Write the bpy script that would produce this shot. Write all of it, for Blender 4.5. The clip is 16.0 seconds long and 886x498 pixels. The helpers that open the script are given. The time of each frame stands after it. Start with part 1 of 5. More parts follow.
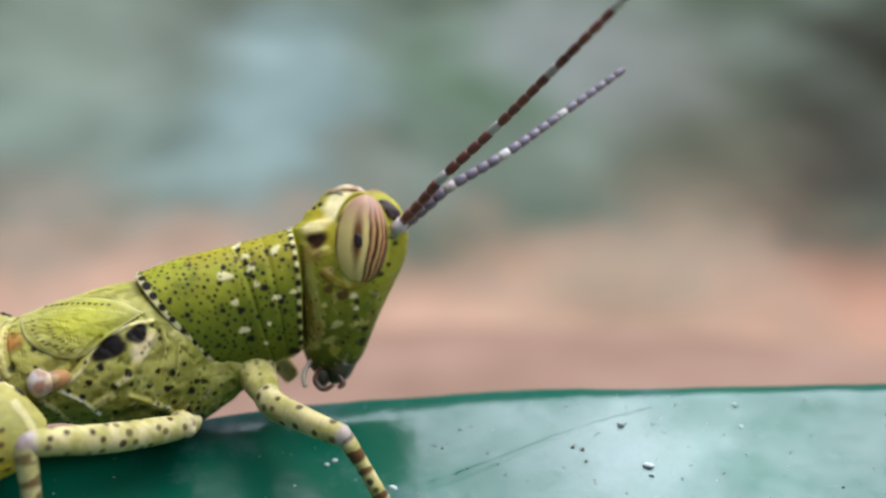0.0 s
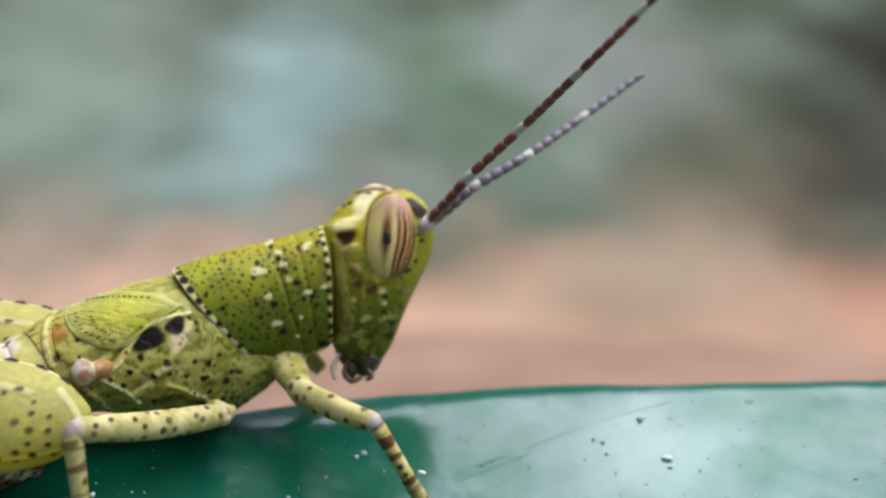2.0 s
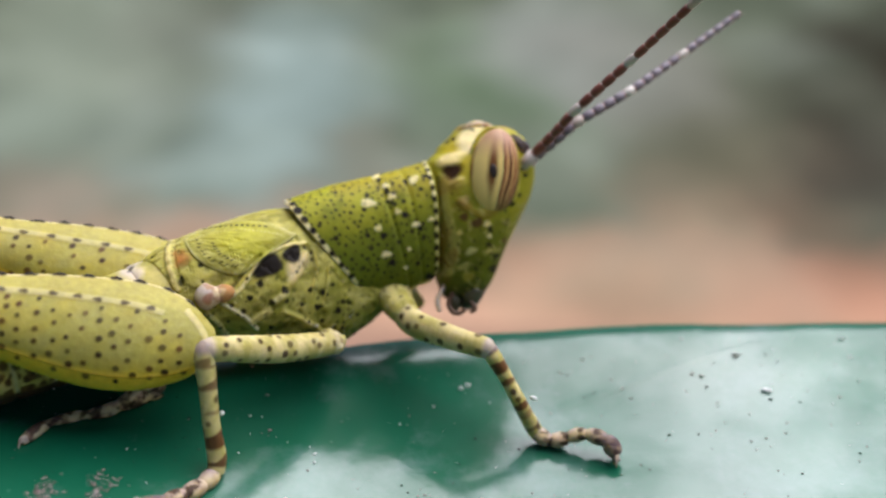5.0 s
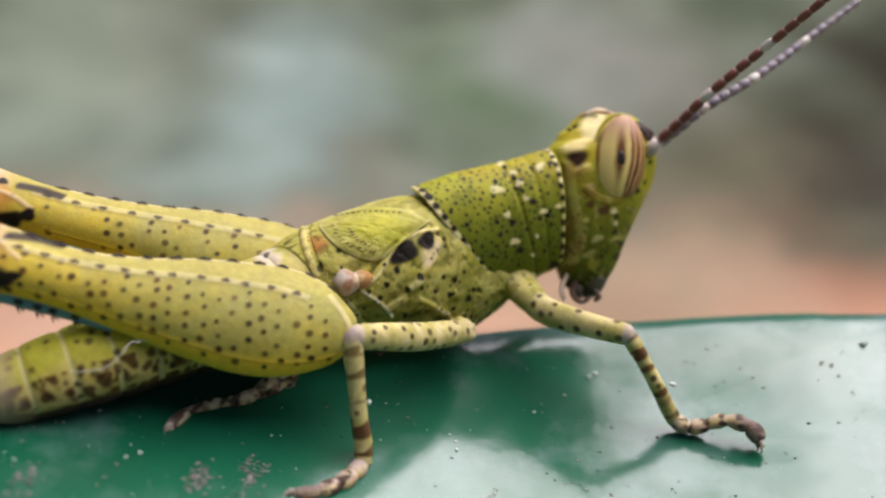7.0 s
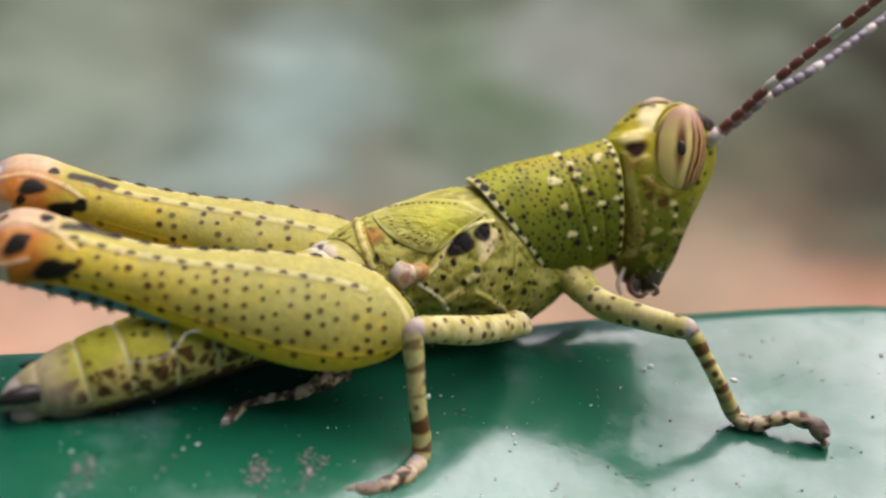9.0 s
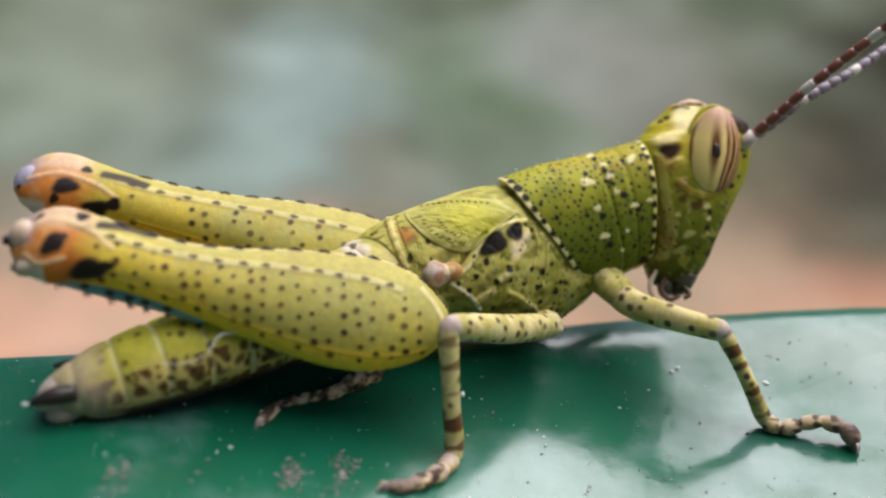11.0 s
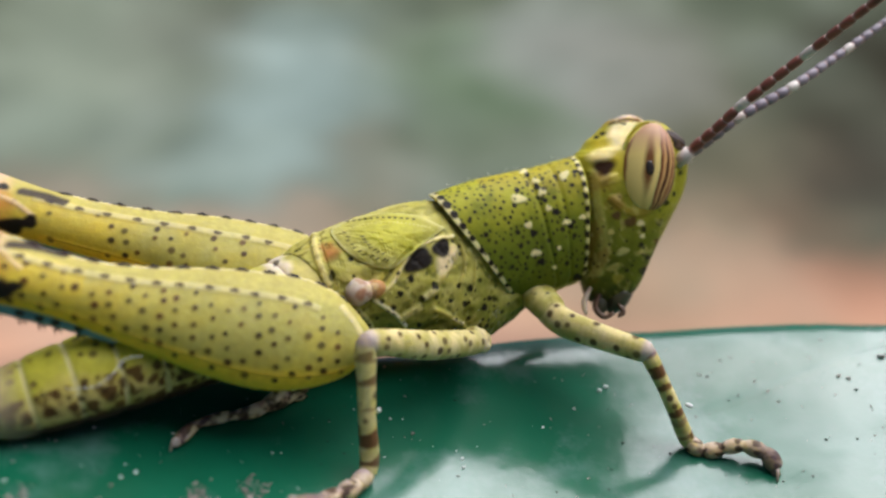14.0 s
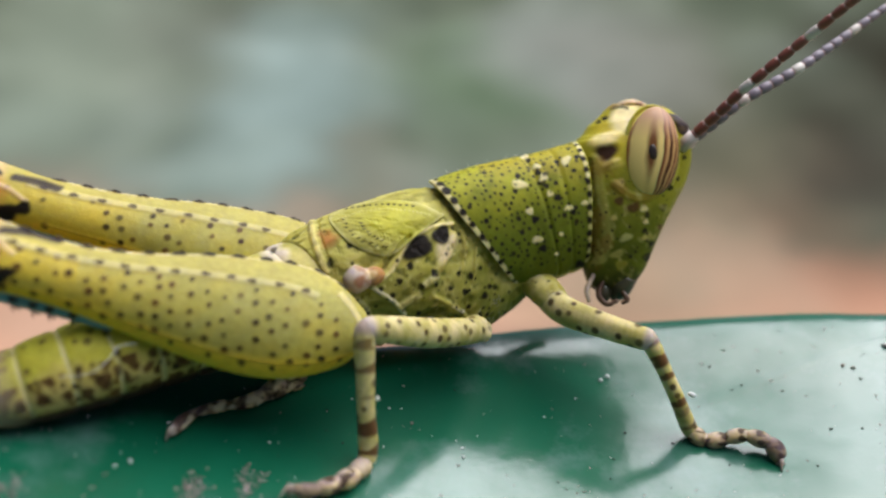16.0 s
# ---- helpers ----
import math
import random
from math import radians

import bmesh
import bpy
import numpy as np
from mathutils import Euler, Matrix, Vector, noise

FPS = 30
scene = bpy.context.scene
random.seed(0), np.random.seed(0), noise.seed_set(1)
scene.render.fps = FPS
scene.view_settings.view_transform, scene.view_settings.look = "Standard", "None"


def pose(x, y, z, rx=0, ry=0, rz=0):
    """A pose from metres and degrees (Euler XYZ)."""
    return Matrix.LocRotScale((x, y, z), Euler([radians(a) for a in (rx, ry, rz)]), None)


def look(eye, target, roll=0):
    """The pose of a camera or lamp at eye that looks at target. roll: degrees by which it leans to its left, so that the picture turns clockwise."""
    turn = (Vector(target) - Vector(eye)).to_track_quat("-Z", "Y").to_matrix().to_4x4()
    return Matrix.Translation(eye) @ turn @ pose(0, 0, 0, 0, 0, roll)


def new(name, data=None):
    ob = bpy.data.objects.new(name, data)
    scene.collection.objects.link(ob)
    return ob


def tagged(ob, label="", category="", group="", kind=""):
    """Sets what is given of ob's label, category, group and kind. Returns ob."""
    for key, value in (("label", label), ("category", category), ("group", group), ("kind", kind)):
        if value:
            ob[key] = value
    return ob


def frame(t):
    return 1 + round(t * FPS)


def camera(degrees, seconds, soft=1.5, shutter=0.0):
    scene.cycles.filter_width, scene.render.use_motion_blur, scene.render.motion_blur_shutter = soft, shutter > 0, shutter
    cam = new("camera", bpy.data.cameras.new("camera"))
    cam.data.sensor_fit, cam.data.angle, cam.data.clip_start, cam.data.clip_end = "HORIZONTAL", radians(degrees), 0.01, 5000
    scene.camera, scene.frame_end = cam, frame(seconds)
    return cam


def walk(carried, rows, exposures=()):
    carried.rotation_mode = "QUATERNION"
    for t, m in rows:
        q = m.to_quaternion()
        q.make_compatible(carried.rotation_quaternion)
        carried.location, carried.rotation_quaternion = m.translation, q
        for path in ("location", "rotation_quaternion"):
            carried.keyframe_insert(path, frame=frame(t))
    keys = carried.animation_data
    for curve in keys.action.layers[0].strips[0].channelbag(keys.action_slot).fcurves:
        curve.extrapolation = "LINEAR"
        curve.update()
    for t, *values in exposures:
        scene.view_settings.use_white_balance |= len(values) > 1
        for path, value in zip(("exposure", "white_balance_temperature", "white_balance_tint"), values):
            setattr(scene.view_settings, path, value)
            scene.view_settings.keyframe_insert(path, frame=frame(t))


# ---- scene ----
from mathutils.bvhtree import BVHTree

MM = 0.001
BASE = Vector((0, 43, -9))                      # the hopper's standing point, in view millimetres
STAND = pose(0, 0, 0.62, -15, 0, 0)             # view space lies tilted 15 degrees down in the world


def at(x, y, z):
    """View millimetres to metres round the standing point."""
    return (Vector((x, y, z)) - BASE) * MM


cam = camera(50, 16.0, soft=2.5)
cam.data.dof.use_dof = True
cam.data.dof.focus_distance = 0.0422
cam.data.dof.aperture_fstop = 28
# seconds; place in view millimetres (across, ahead, up); small turns in degrees
PATH = [
    (0, 13.23, 1.27, 4.22, -0.34, -0.15, -0.45),
    (0.5, 13.15, 0.78, 4.55, -0.15, -0.16, -0.44),
    (1, 13.02, 0.35, 4.56, -0.12, -0.12, -0.44),
    (1.5, 12.83, 0.30, 4.45, -0.13, -0.13, -0.38),
    (2, 12.01, -0.44, 4.01, -0.06, -0.07, -0.37),
    (2.5, 11.34, -0.50, 3.60, -0.21, -0.04, -0.07),
    (3, 10.29, -0.62, 3.39, -0.15, 0.01, 0.05),
    (3.5, 9.37, -1.20, 2.97, -0.05, 0.04, 0.07),
    (6, 4.32, -1.25, 0.17, -0.33, -0.21, -0.10),
    (6.5, 2.63, -1.25, 0.28, -0.22, -0.23, 0.02),
    (7, 0.23, -0.78, -0.14, 0.24, -0.15, -0.02),
    (7.5, -1.18, -0.29, -0.45, 0.07, 0.19, 0.10),
    (8, -1.18, -0.23, -0.46, 0.12, 0.21, 0.07),
    (8.5, -1.24, -0.18, -0.39, 0.09, 0.20, 0.08),
    (9, -1.96, 0.14, -0.58, 0.18, 0.30, -0.01),
    (9.2, -2.93, 0.62, -0.64, 0.22, 0.17, -0.11),
    (11.5, -3.36, 0.21, -0.47, 0.14, 0.24, 0.16),
    (12, -3.23, 0.10, -0.45, 0.17, 0.39, 0.53),
    (12.5, -2.09, -0.10, 0.12, 0.26, 0.30, 0.59),
    (13, -0.18, -0.05, 0.63, 0.24, 0.09, 0.31),
    (13.5, -0.06, 0.21, 0.84, 0.22, -0.04, 0.17),
    (14, -0.01, 0.65, 0.56, -0.08, -0.09, 0.10),
    (14.5, -0.02, 0.72, 0.35, -0.10, -0.05, 0.07),
    (15, 0.02, 1.30, 0.42, -0.04, -0.07, 0.05),
    (15.5, 0.03, 1.21, 0.26, -0.13, -0.11, 0.01),
    (16, 0.00, 1.21, 0.00, -0.09, -0.12, 0.01),
]
walk(cam, [(t, STAND @ Matrix.Translation(at(x, y, z)) @ pose(0, 0, 0, 90 + rx, 0, 0) @ pose(0, 0, 0, 0, ry, rz))
           for t, x, y, z, rx, ry, rz in PATH],
     [(0, 0.38, 5780, 9), (3.5, 0.36, 6130, 11), (6, 0.36, 6530, 16), (8, 0.36, 6740, 18), (9, 0.36, 6680, 16), (12, 0.37, 6430, 13), (16, 0.34, 6400, 11)])

# ---- light ----
world = bpy.data.worlds.new("sky")
scene.world = world
world.use_nodes = True
wn = world.node_tree
sky = wn.nodes.new("ShaderNodeTexSky")
sky.sky_type, sky.sun_disc = "NISHITA", False
sky.sun_elevation, sky.sun_rotation = radians(70), radians(56)
sky.dust_density, sky.ozone_density = 4.0, 1.0
back = wn.nodes["Background"]
back.inputs["Strength"].default_value = 0.046
wn.links.new(sky.outputs[0], back.inputs[0])
sun = new("sun", bpy.data.lights.new("sun", "SUN"))
sun.data.energy, sun.data.angle, sun.data.color = 4.2, radians(68), (0.96, 0.985, 1.0)
sun.matrix_world = look((0.38, 0.12, 0.92), (0, 0, 0))


# ---- materials ----
def nodes(name, rough=0.5, metal=0.0, ior=1.45, coat=0.0, sub=0.0):
    m = bpy.data.materials.new(name)
    m.use_nodes = True
    n = m.node_tree.nodes
    p = n["Principled BSDF"]
    p.inputs["Roughness"].default_value = rough
    p.inputs["Metallic"].default_value = metal
    p.inputs["IOR"].default_value = ior
    p.inputs["Coat Weight"].default_value = coat
    if sub:
        p.inputs["Subsurface Weight"].default_value = sub
        p.inputs["Subsurface Radius"].default_value = (0.6, 0.5, 0.15)
        p.inputs["Subsurface Scale"].default_value = 0.0011
    return m, m.node_tree, p


def noise_of(tree, scale, detail=3.0, coords="Object", rough=0.55):
    c = tree.nodes.new("ShaderNodeTexCoord")
    n = tree.nodes.new("ShaderNodeTexNoise")
    n.inputs["Scale"].default_value, n.inputs["Detail"].default_value, n.inputs["Roughness"].default_value = scale, detail, rough
    tree.links.new(c.outputs[coords], n.inputs["Vector"])
    return n


def ramp_of(tree, source, stops):
    r = tree.nodes.new("ShaderNodeValToRGB")
    e = r.color_ramp.elements
    while len(e) < len(stops):
        e.new(0.5)
    for k, (p, c) in enumerate(stops):
        e[k].position, e[k].color = p, (*c, 1)
    tree.links.new(source, r.inputs[0])
    return r


def mix_of(tree, factor, a, b):
    m = tree.nodes.new("ShaderNodeMix")
    m.data_type = "RGBA"
    for socket, v in ((m.inputs[0], factor), (m.inputs[6], a), (m.inputs[7], b)):
        if isinstance(v, (int, float)):
            socket.default_value = v
        elif isinstance(v, tuple):
            socket.default_value = (*v, 1)
        else:
            tree.links.new(v, socket)
    return m.outputs[2]


def bump_of(tree, p, source, distance, strength=0.5):
    b = tree.nodes.new("ShaderNodeBump")
    b.inputs["Distance"].default_value, b.inputs["Strength"].default_value = distance, strength
    tree.links.new(source, b.inputs["Height"])
    tree.links.new(b.outputs[0], p.inputs["Normal"])


def skin(name, low, mid, high, scale=350, rough=0.42, coat=0.15, sub=0.25, grain=2500, bump=0.00004):
    """Cuticle: three tones in soft patches, a fine grain and a slight gloss."""
    m, tree, p = nodes(name, rough, coat=coat, sub=sub)
    n = noise_of(tree, scale, 4)
    g = noise_of(tree, grain, 3)
    base = ramp_of(tree, n.outputs[0], [(0.3, low), (0.5, mid), (0.7, high)]).outputs[0]
    fine = ramp_of(tree, g.outputs[0], [(0.35, (0.72, 0.72, 0.72)), (0.65, (1, 1, 1))]).outputs[0]
    mul = tree.nodes.new("ShaderNodeMix")
    mul.data_type, mul.blend_type = "RGBA", "MULTIPLY"
    mul.inputs[0].default_value = 0.6
    tree.links.new(base, mul.inputs[6])
    tree.links.new(fine, mul.inputs[7])
    tree.links.new(mul.outputs[2], p.inputs["Base Color"])
    bump_of(tree, p, g.outputs[0], bump)
    return m


def cuticle(name, rough, coat, sub):
    """Skin coloured by the pigment laid on each mesh, with grain, fine pits and a slight gloss."""
    m, tree, p = nodes(name, rough, coat=coat, sub=sub)
    p.inputs["Specular IOR Level"].default_value = 0.2
    a = tree.nodes.new("ShaderNodeAttribute")
    a.attribute_name = "pigment"
    g = noise_of(tree, 3200, 4)
    f = noise_of(tree, 700, 4)
    col = a.outputs["Color"]
    for n, lo, much in ((g, 0.78, 0.6), (f, 0.84, 0.6)):
        fine = ramp_of(tree, n.outputs[0], [(0.3, (lo, lo, lo)), (0.7, (1.12, 1.12, 1.1))]).outputs[0]
        mul = tree.nodes.new("ShaderNodeMix")
        mul.data_type, mul.blend_type = "RGBA", "MULTIPLY"
        mul.inputs[0].default_value = much
        tree.links.new(col, mul.inputs[6])
        tree.links.new(fine, mul.inputs[7])
        col = mul.outputs[2]
    tree.links.new(col, p.inputs["Base Color"])
    bump_of(tree, p, g.outputs[0], 0.00006, 0.55)
    return m


CUTICLE = cuticle("pigmented_cuticle", 0.55, 0.0, 0.55)
WAXY = cuticle("translucent_leg_cuticle", 0.5, 0.0, 0.6)
WAXY.node_tree.nodes["Principled BSDF"].inputs["Subsurface Scale"].default_value = 0.0013
DARK = skin("dark_marking", (0.012, 0.008, 0.006), (0.02, 0.013, 0.009), (0.035, 0.02, 0.015), sub=0)
BROWN = skin("brown_marking", (0.06, 0.025, 0.012), (0.10, 0.045, 0.02), (0.16, 0.08, 0.04), sub=0)
PINKISH = skin("pinkish_pale_cuticle", (0.50, 0.34, 0.25), (0.62, 0.47, 0.36), (0.72, 0.62, 0.52))
LILAC = skin("lilac_grey_cuticle", (0.26, 0.22, 0.30), (0.42, 0.38, 0.46), (0.60, 0.57, 0.62))
BLUE = skin("blue_tibia", (0.08, 0.20, 0.24), (0.13, 0.31, 0.37), (0.22, 0.40, 0.44))
ANTENNA = skin("red_brown_antenna", (0.13, 0.03, 0.02), (0.22, 0.06, 0.04), (0.30, 0.095, 0.07), sub=0)
GREY_ANTENNA = skin("grey_brown_antenna", (0.17, 0.13, 0.165), (0.23, 0.185, 0.225), (0.29, 0.245, 0.285), sub=0)


TARSUS = skin("mottled_foot_cuticle", (0.05, 0.03, 0.03), (0.30, 0.22, 0.18), (0.60, 0.52, 0.44), scale=1300)
BAND = skin("pale_antenna_band", (0.52, 0.40, 0.35), (0.68, 0.58, 0.52), (0.78, 0.72, 0.66), sub=0)
JOINT = skin("antenna_joint", (0.22, 0.11, 0.09), (0.34, 0.20, 0.17), (0.45, 0.30, 0.26), sub=0)
BUFF_HAIR = skin("pale_hair", (0.45, 0.44, 0.36), (0.55, 0.54, 0.46), (0.65, 0.64, 0.56), sub=0)
GOLD = skin("golden_yellow_cuticle", (0.38, 0.33, 0.015), (0.48, 0.42, 0.03), (0.58, 0.52, 0.10), scale=260)
MOUTH = skin("dark_jaw", (0.03, 0.03, 0.015), (0.07, 0.06, 0.03), (0.14, 0.12, 0.07), sub=0)
GLINT = skin("white_bits_and_glints", (0.70, 0.70, 0.66), (0.80, 0.80, 0.77), (0.88, 0.88, 0.86), sub=0)


def eye_skin():
    """Tan, with brown meridian stripes on the fore half that meet at the poles."""
    m, tree, p = nodes("striped_eye", 0.3)
    p.inputs["Specular IOR Level"].default_value = 0.22
    c = tree.nodes.new("ShaderNodeTexCoord")
    s = tree.nodes.new("ShaderNodeSeparateXYZ")
    tree.links.new(c.outputs["Generated"], s.inputs[0])

    def calc(op, a, b=None):
        n = tree.nodes.new("ShaderNodeMath")
        n.operation = op
        for k, v in enumerate((a, b)):
            if isinstance(v, (int, float)):
                n.inputs[k].default_value = v
            elif v is not None:
                tree.links.new(v, n.inputs[k])
        return n.outputs[0]

    z = calc("SUBTRACT", s.outputs[2], 0.5)
    wide = calc("SQRT", calc("MAXIMUM", calc("SUBTRACT", 0.262, calc("MULTIPLY", z, z)), 0.004))
    u = calc("ADD", calc("MULTIPLY", calc("DIVIDE", calc("SUBTRACT", s.outputs[0], 0.5), wide), 0.5), 0.5)
    wob = noise_of(tree, 3.2, 4, "Generated")
    u = calc("ADD", u, calc("MULTIPLY", calc("SUBTRACT", wob.outputs[0], 0.5), 0.11))
    cream, tan, brown, rust = (0.84, 0.63, 0.22), (0.62, 0.35, 0.13), (0.075, 0.022, 0.010), (0.28, 0.10, 0.04)
    r = ramp_of(tree, u, [(0.0, brown), (0.04, rust), (0.075, cream), (0.30, cream), (0.40, (0.72, 0.52, 0.17)), (0.56, cream), (0.625, cream), (0.655, brown), (0.69, rust), (0.72, tan),
                          (0.745, tan), (0.765, brown), (0.80, brown), (0.825, tan), (0.85, tan), (0.87, brown), (0.89, rust), (0.915, tan), (0.945, brown), (1.0, (0.40, 0.20, 0.08))])
    across, upward = calc("DIVIDE", calc("SUBTRACT", u, 0.435), 0.125), calc("DIVIDE", calc("SUBTRACT", z, 0.02), 0.40)
    off = calc("SQRT", calc("ADD", calc("MULTIPLY", across, across), calc("MULTIPLY", upward, upward)))
    streak = ramp_of(tree, off, [(0.4, (0.95, 0.95, 0.95)), (1.0, (0, 0, 0))]).outputs[0]
    iris = mix_of(tree, streak, r.outputs[0], (0.17, 0.055, 0.02))
    high = ramp_of(tree, s.outputs[2], [(0.62, (0, 0, 0)), (0.88, (0.85, 0.85, 0.85))]).outputs[0]
    tree.links.new(mix_of(tree, high, iris, (0.50, 0.27, 0.19)), p.inputs["Base Color"])
    f = noise_of(tree, 60, 2, "Generated")
    bump_of(tree, p, f.outputs[0], 0.00002, 0.3)
    return m


EYE = eye_skin()


def leaf_skin():
    """Waxy saturated green with thin patches of pale sheen tinted in and a clear gloss."""
    m, tree, p = nodes("glossy_leaf", 0.45, ior=1.45, coat=1.0)
    p.inputs["Coat IOR"].default_value = 1.74
    p.inputs["Specular IOR Level"].default_value = 0.08
    n = noise_of(tree, 60, 5)
    g = noise_of(tree, 900, 4)
    base = ramp_of(tree, n.outputs[0], [(0.3, (0.002, 0.062, 0.030)), (0.55, (0.003, 0.095, 0.048)), (0.75, (0.006, 0.13, 0.068))]).outputs[0]
    # noise for pale sheen painted into the base colour, and for gloss
    dust = noise_of(tree, 140, 6, rough=0.7)
    sheen_tint = ramp_of(tree, dust.outputs[0], [(0.5, (0, 0, 0)), (0.8, (0.24, 0.24, 0.24))]).outputs[0]
    tree.links.new(mix_of(tree, sheen_tint, base, (0.38, 0.44, 0.50)), p.inputs["Base Color"])
    r = ramp_of(tree, dust.outputs[0], [(0.35, (0.11, 0.11, 0.11)), (0.75, (0.22, 0.22, 0.22))]).outputs[0]
    tree.links.new(r, p.inputs["Coat Roughness"])
    worn = noise_of(tree, 75, 5, rough=0.6)
    tree.links.new(ramp_of(tree, worn.outputs[0], [(0.38, (0.3, 0.3, 0.3)), (0.6, (1, 1, 1))]).outputs[0], p.inputs["Coat Weight"])
    wave = noise_of(tree, 170, 3)
    add = tree.nodes.new("ShaderNodeMath")
    add.operation = "MULTIPLY_ADD"
    tree.links.new(wave.outputs[0], add.inputs[0])
    add.inputs[1].default_value = 4.0
    tree.links.new(g.outputs[0], add.inputs[2])
    bump_of(tree, p, add.outputs[0], 0.00004, 0.5)
    tree.links.new(p.inputs["Normal"].links[0].from_socket, p.inputs["Coat Normal"])
    return m


LEAF = leaf_skin()


def plain(name, low, mid, high, scale, rough=0.9):
    m, tree, p = nodes(name, rough)
    n = noise_of(tree, scale, 6)
    tree.links.new(ramp_of(tree, n.outputs[0], [(0.3, low), (0.5, mid), (0.7, high)]).outputs[0], p.inputs["Base Color"])
    bump_of(tree, p, n.outputs[0], 0.01, 0.6)
    return m


SOIL = plain("orange_soil", (0.20, 0.11, 0.07), (0.28, 0.16, 0.105), (0.36, 0.22, 0.155), 3)
DUST = plain("dust_grain", (0.26, 0.17, 0.15), (0.42, 0.31, 0.29), (0.58, 0.48, 0.46), 3000)
SOOT = plain("dark_grain", (0.01, 0.01, 0.01), (0.02, 0.02, 0.018), (0.04, 0.035, 0.03), 3000)


# ---- mesh tools ----
def link(name, bm, material, parent=None, label="", smooth=True):
    me = bpy.data.meshes.new(name)
    bmesh.ops.recalc_face_normals(bm, faces=bm.faces[:])
    bm.to_mesh(me)
    bm.free()
    for mat in material if isinstance(material, (list, tuple)) else [material]:
        me.materials.append(mat)
    if smooth:
        me.polygons.foreach_set("use_smooth", [True] * len(me.polygons))
    ob = new(name, me)
    ob.parent = parent
    return tagged(ob, label)


def curve_through(rows, steps):
    """Rows of numbers, glided through smoothly."""
    p = [np.array(r, float) for r in rows]
    p = [2 * p[0] - p[1], *p, 2 * p[-1] - p[-2]]
    out = []
    for k in range(1, len(p) - 2):
        for u in np.linspace(0, 1, steps, endpoint=False):
            out.append(0.5 * (2 * p[k] + (p[k + 1] - p[k - 1]) * u + (2 * p[k - 1] - 5 * p[k] + 4 * p[k + 1] - p[k + 2]) * u * u
                              + (3 * p[k] - p[k - 1] - 3 * p[k + 1] + p[k + 2]) * u ** 3))
    return out + [p[-2]]


def loft(rows, steps=5, around=20, power=2.0, bm=None, up=(0, 0, 1), shape=None, ripple=None):
    """A closed tube along rows (x, y, z, half width, half height) in view millimetres. shape(angle) scales the section."""
    bm = bm or bmesh.new()
    line = curve_through(rows, steps)
    rings = []
    for k, r in enumerate(line):
        c = Vector(r[:3])
        a, b = line[max(k - 1, 0)], line[min(k + 1, len(line) - 1)]
        t = Vector(b[:3] - a[:3]).normalized()
        side = t.cross(Vector(up)).normalized()
        top = side.cross(t).normalized()
        w, h = max(r[3], 0.004), max(r[4], 0.004)
        if ripple:
            w, h = w * ripple(k / (len(line) - 1)), h * ripple(k / (len(line) - 1))
        ring = []
        for j in range(around):
            g = 2 * math.pi * j / around
            ca, sa = math.cos(g), math.sin(g)
            s = (abs(ca) ** power + abs(sa) ** power) ** (-1 / power)
            if shape:
                s *= shape(g)
            ring.append(bm.verts.new(at(*(c + side * (w * s * ca) + top * (h * s * sa)))))
        rings.append(ring)
    for p, q in zip(rings, rings[1:]):
        for j in range(around):
            bm.faces.new((p[j], p[(j + 1) % around], q[(j + 1) % around], q[j]))
    bm.faces.new(rings[0][::-1])
    bm.faces.new(rings[-1])
    return bm


def blob(bm, place, r, turn=None, detail=2):
    """An ellipsoid of half axes r (millimetres) at a place in view millimetres."""
    m = Matrix.Translation(at(*place)) @ (turn or Matrix()) @ Matrix.Diagonal((*[v * MM for v in r], 1))
    bmesh.ops.create_icosphere(bm, subdivisions=detail, radius=1, matrix=m)
    return bm


def tree_of(ob):
    me = ob.data
    return BVHTree.FromPolygons([v.co for v in me.vertices], [p.vertices for p in me.polygons])


# ---- ground and distance ----
def sheet(name, x0, x1, y0, y1, nx, ny, height):
    bm = bmesh.new()
    grid = [[bm.verts.new((x0 + (x1 - x0) * i / nx, y0 + (y1 - y0) * j / ny, 0)) for j in range(ny + 1)] for i in range(nx + 1)]
    for row in grid:
        for v in row:
            v.co.z = height(v.co.x, v.co.y)
    for i in range(nx):
        for j in range(ny):
            bm.faces.new((grid[i][j], grid[i + 1][j], grid[i + 1][j + 1], grid[i][j + 1]))
    return bm


ground = link("ground", sheet("g", -40, 40, -40, 40, 80, 80, lambda x, y: 0.02 * noise.noise((x, y, 0))), SOIL)
tagged(ground, "bare orange-brown earth, blurred, far below the leaf", "ground", kind="structure")


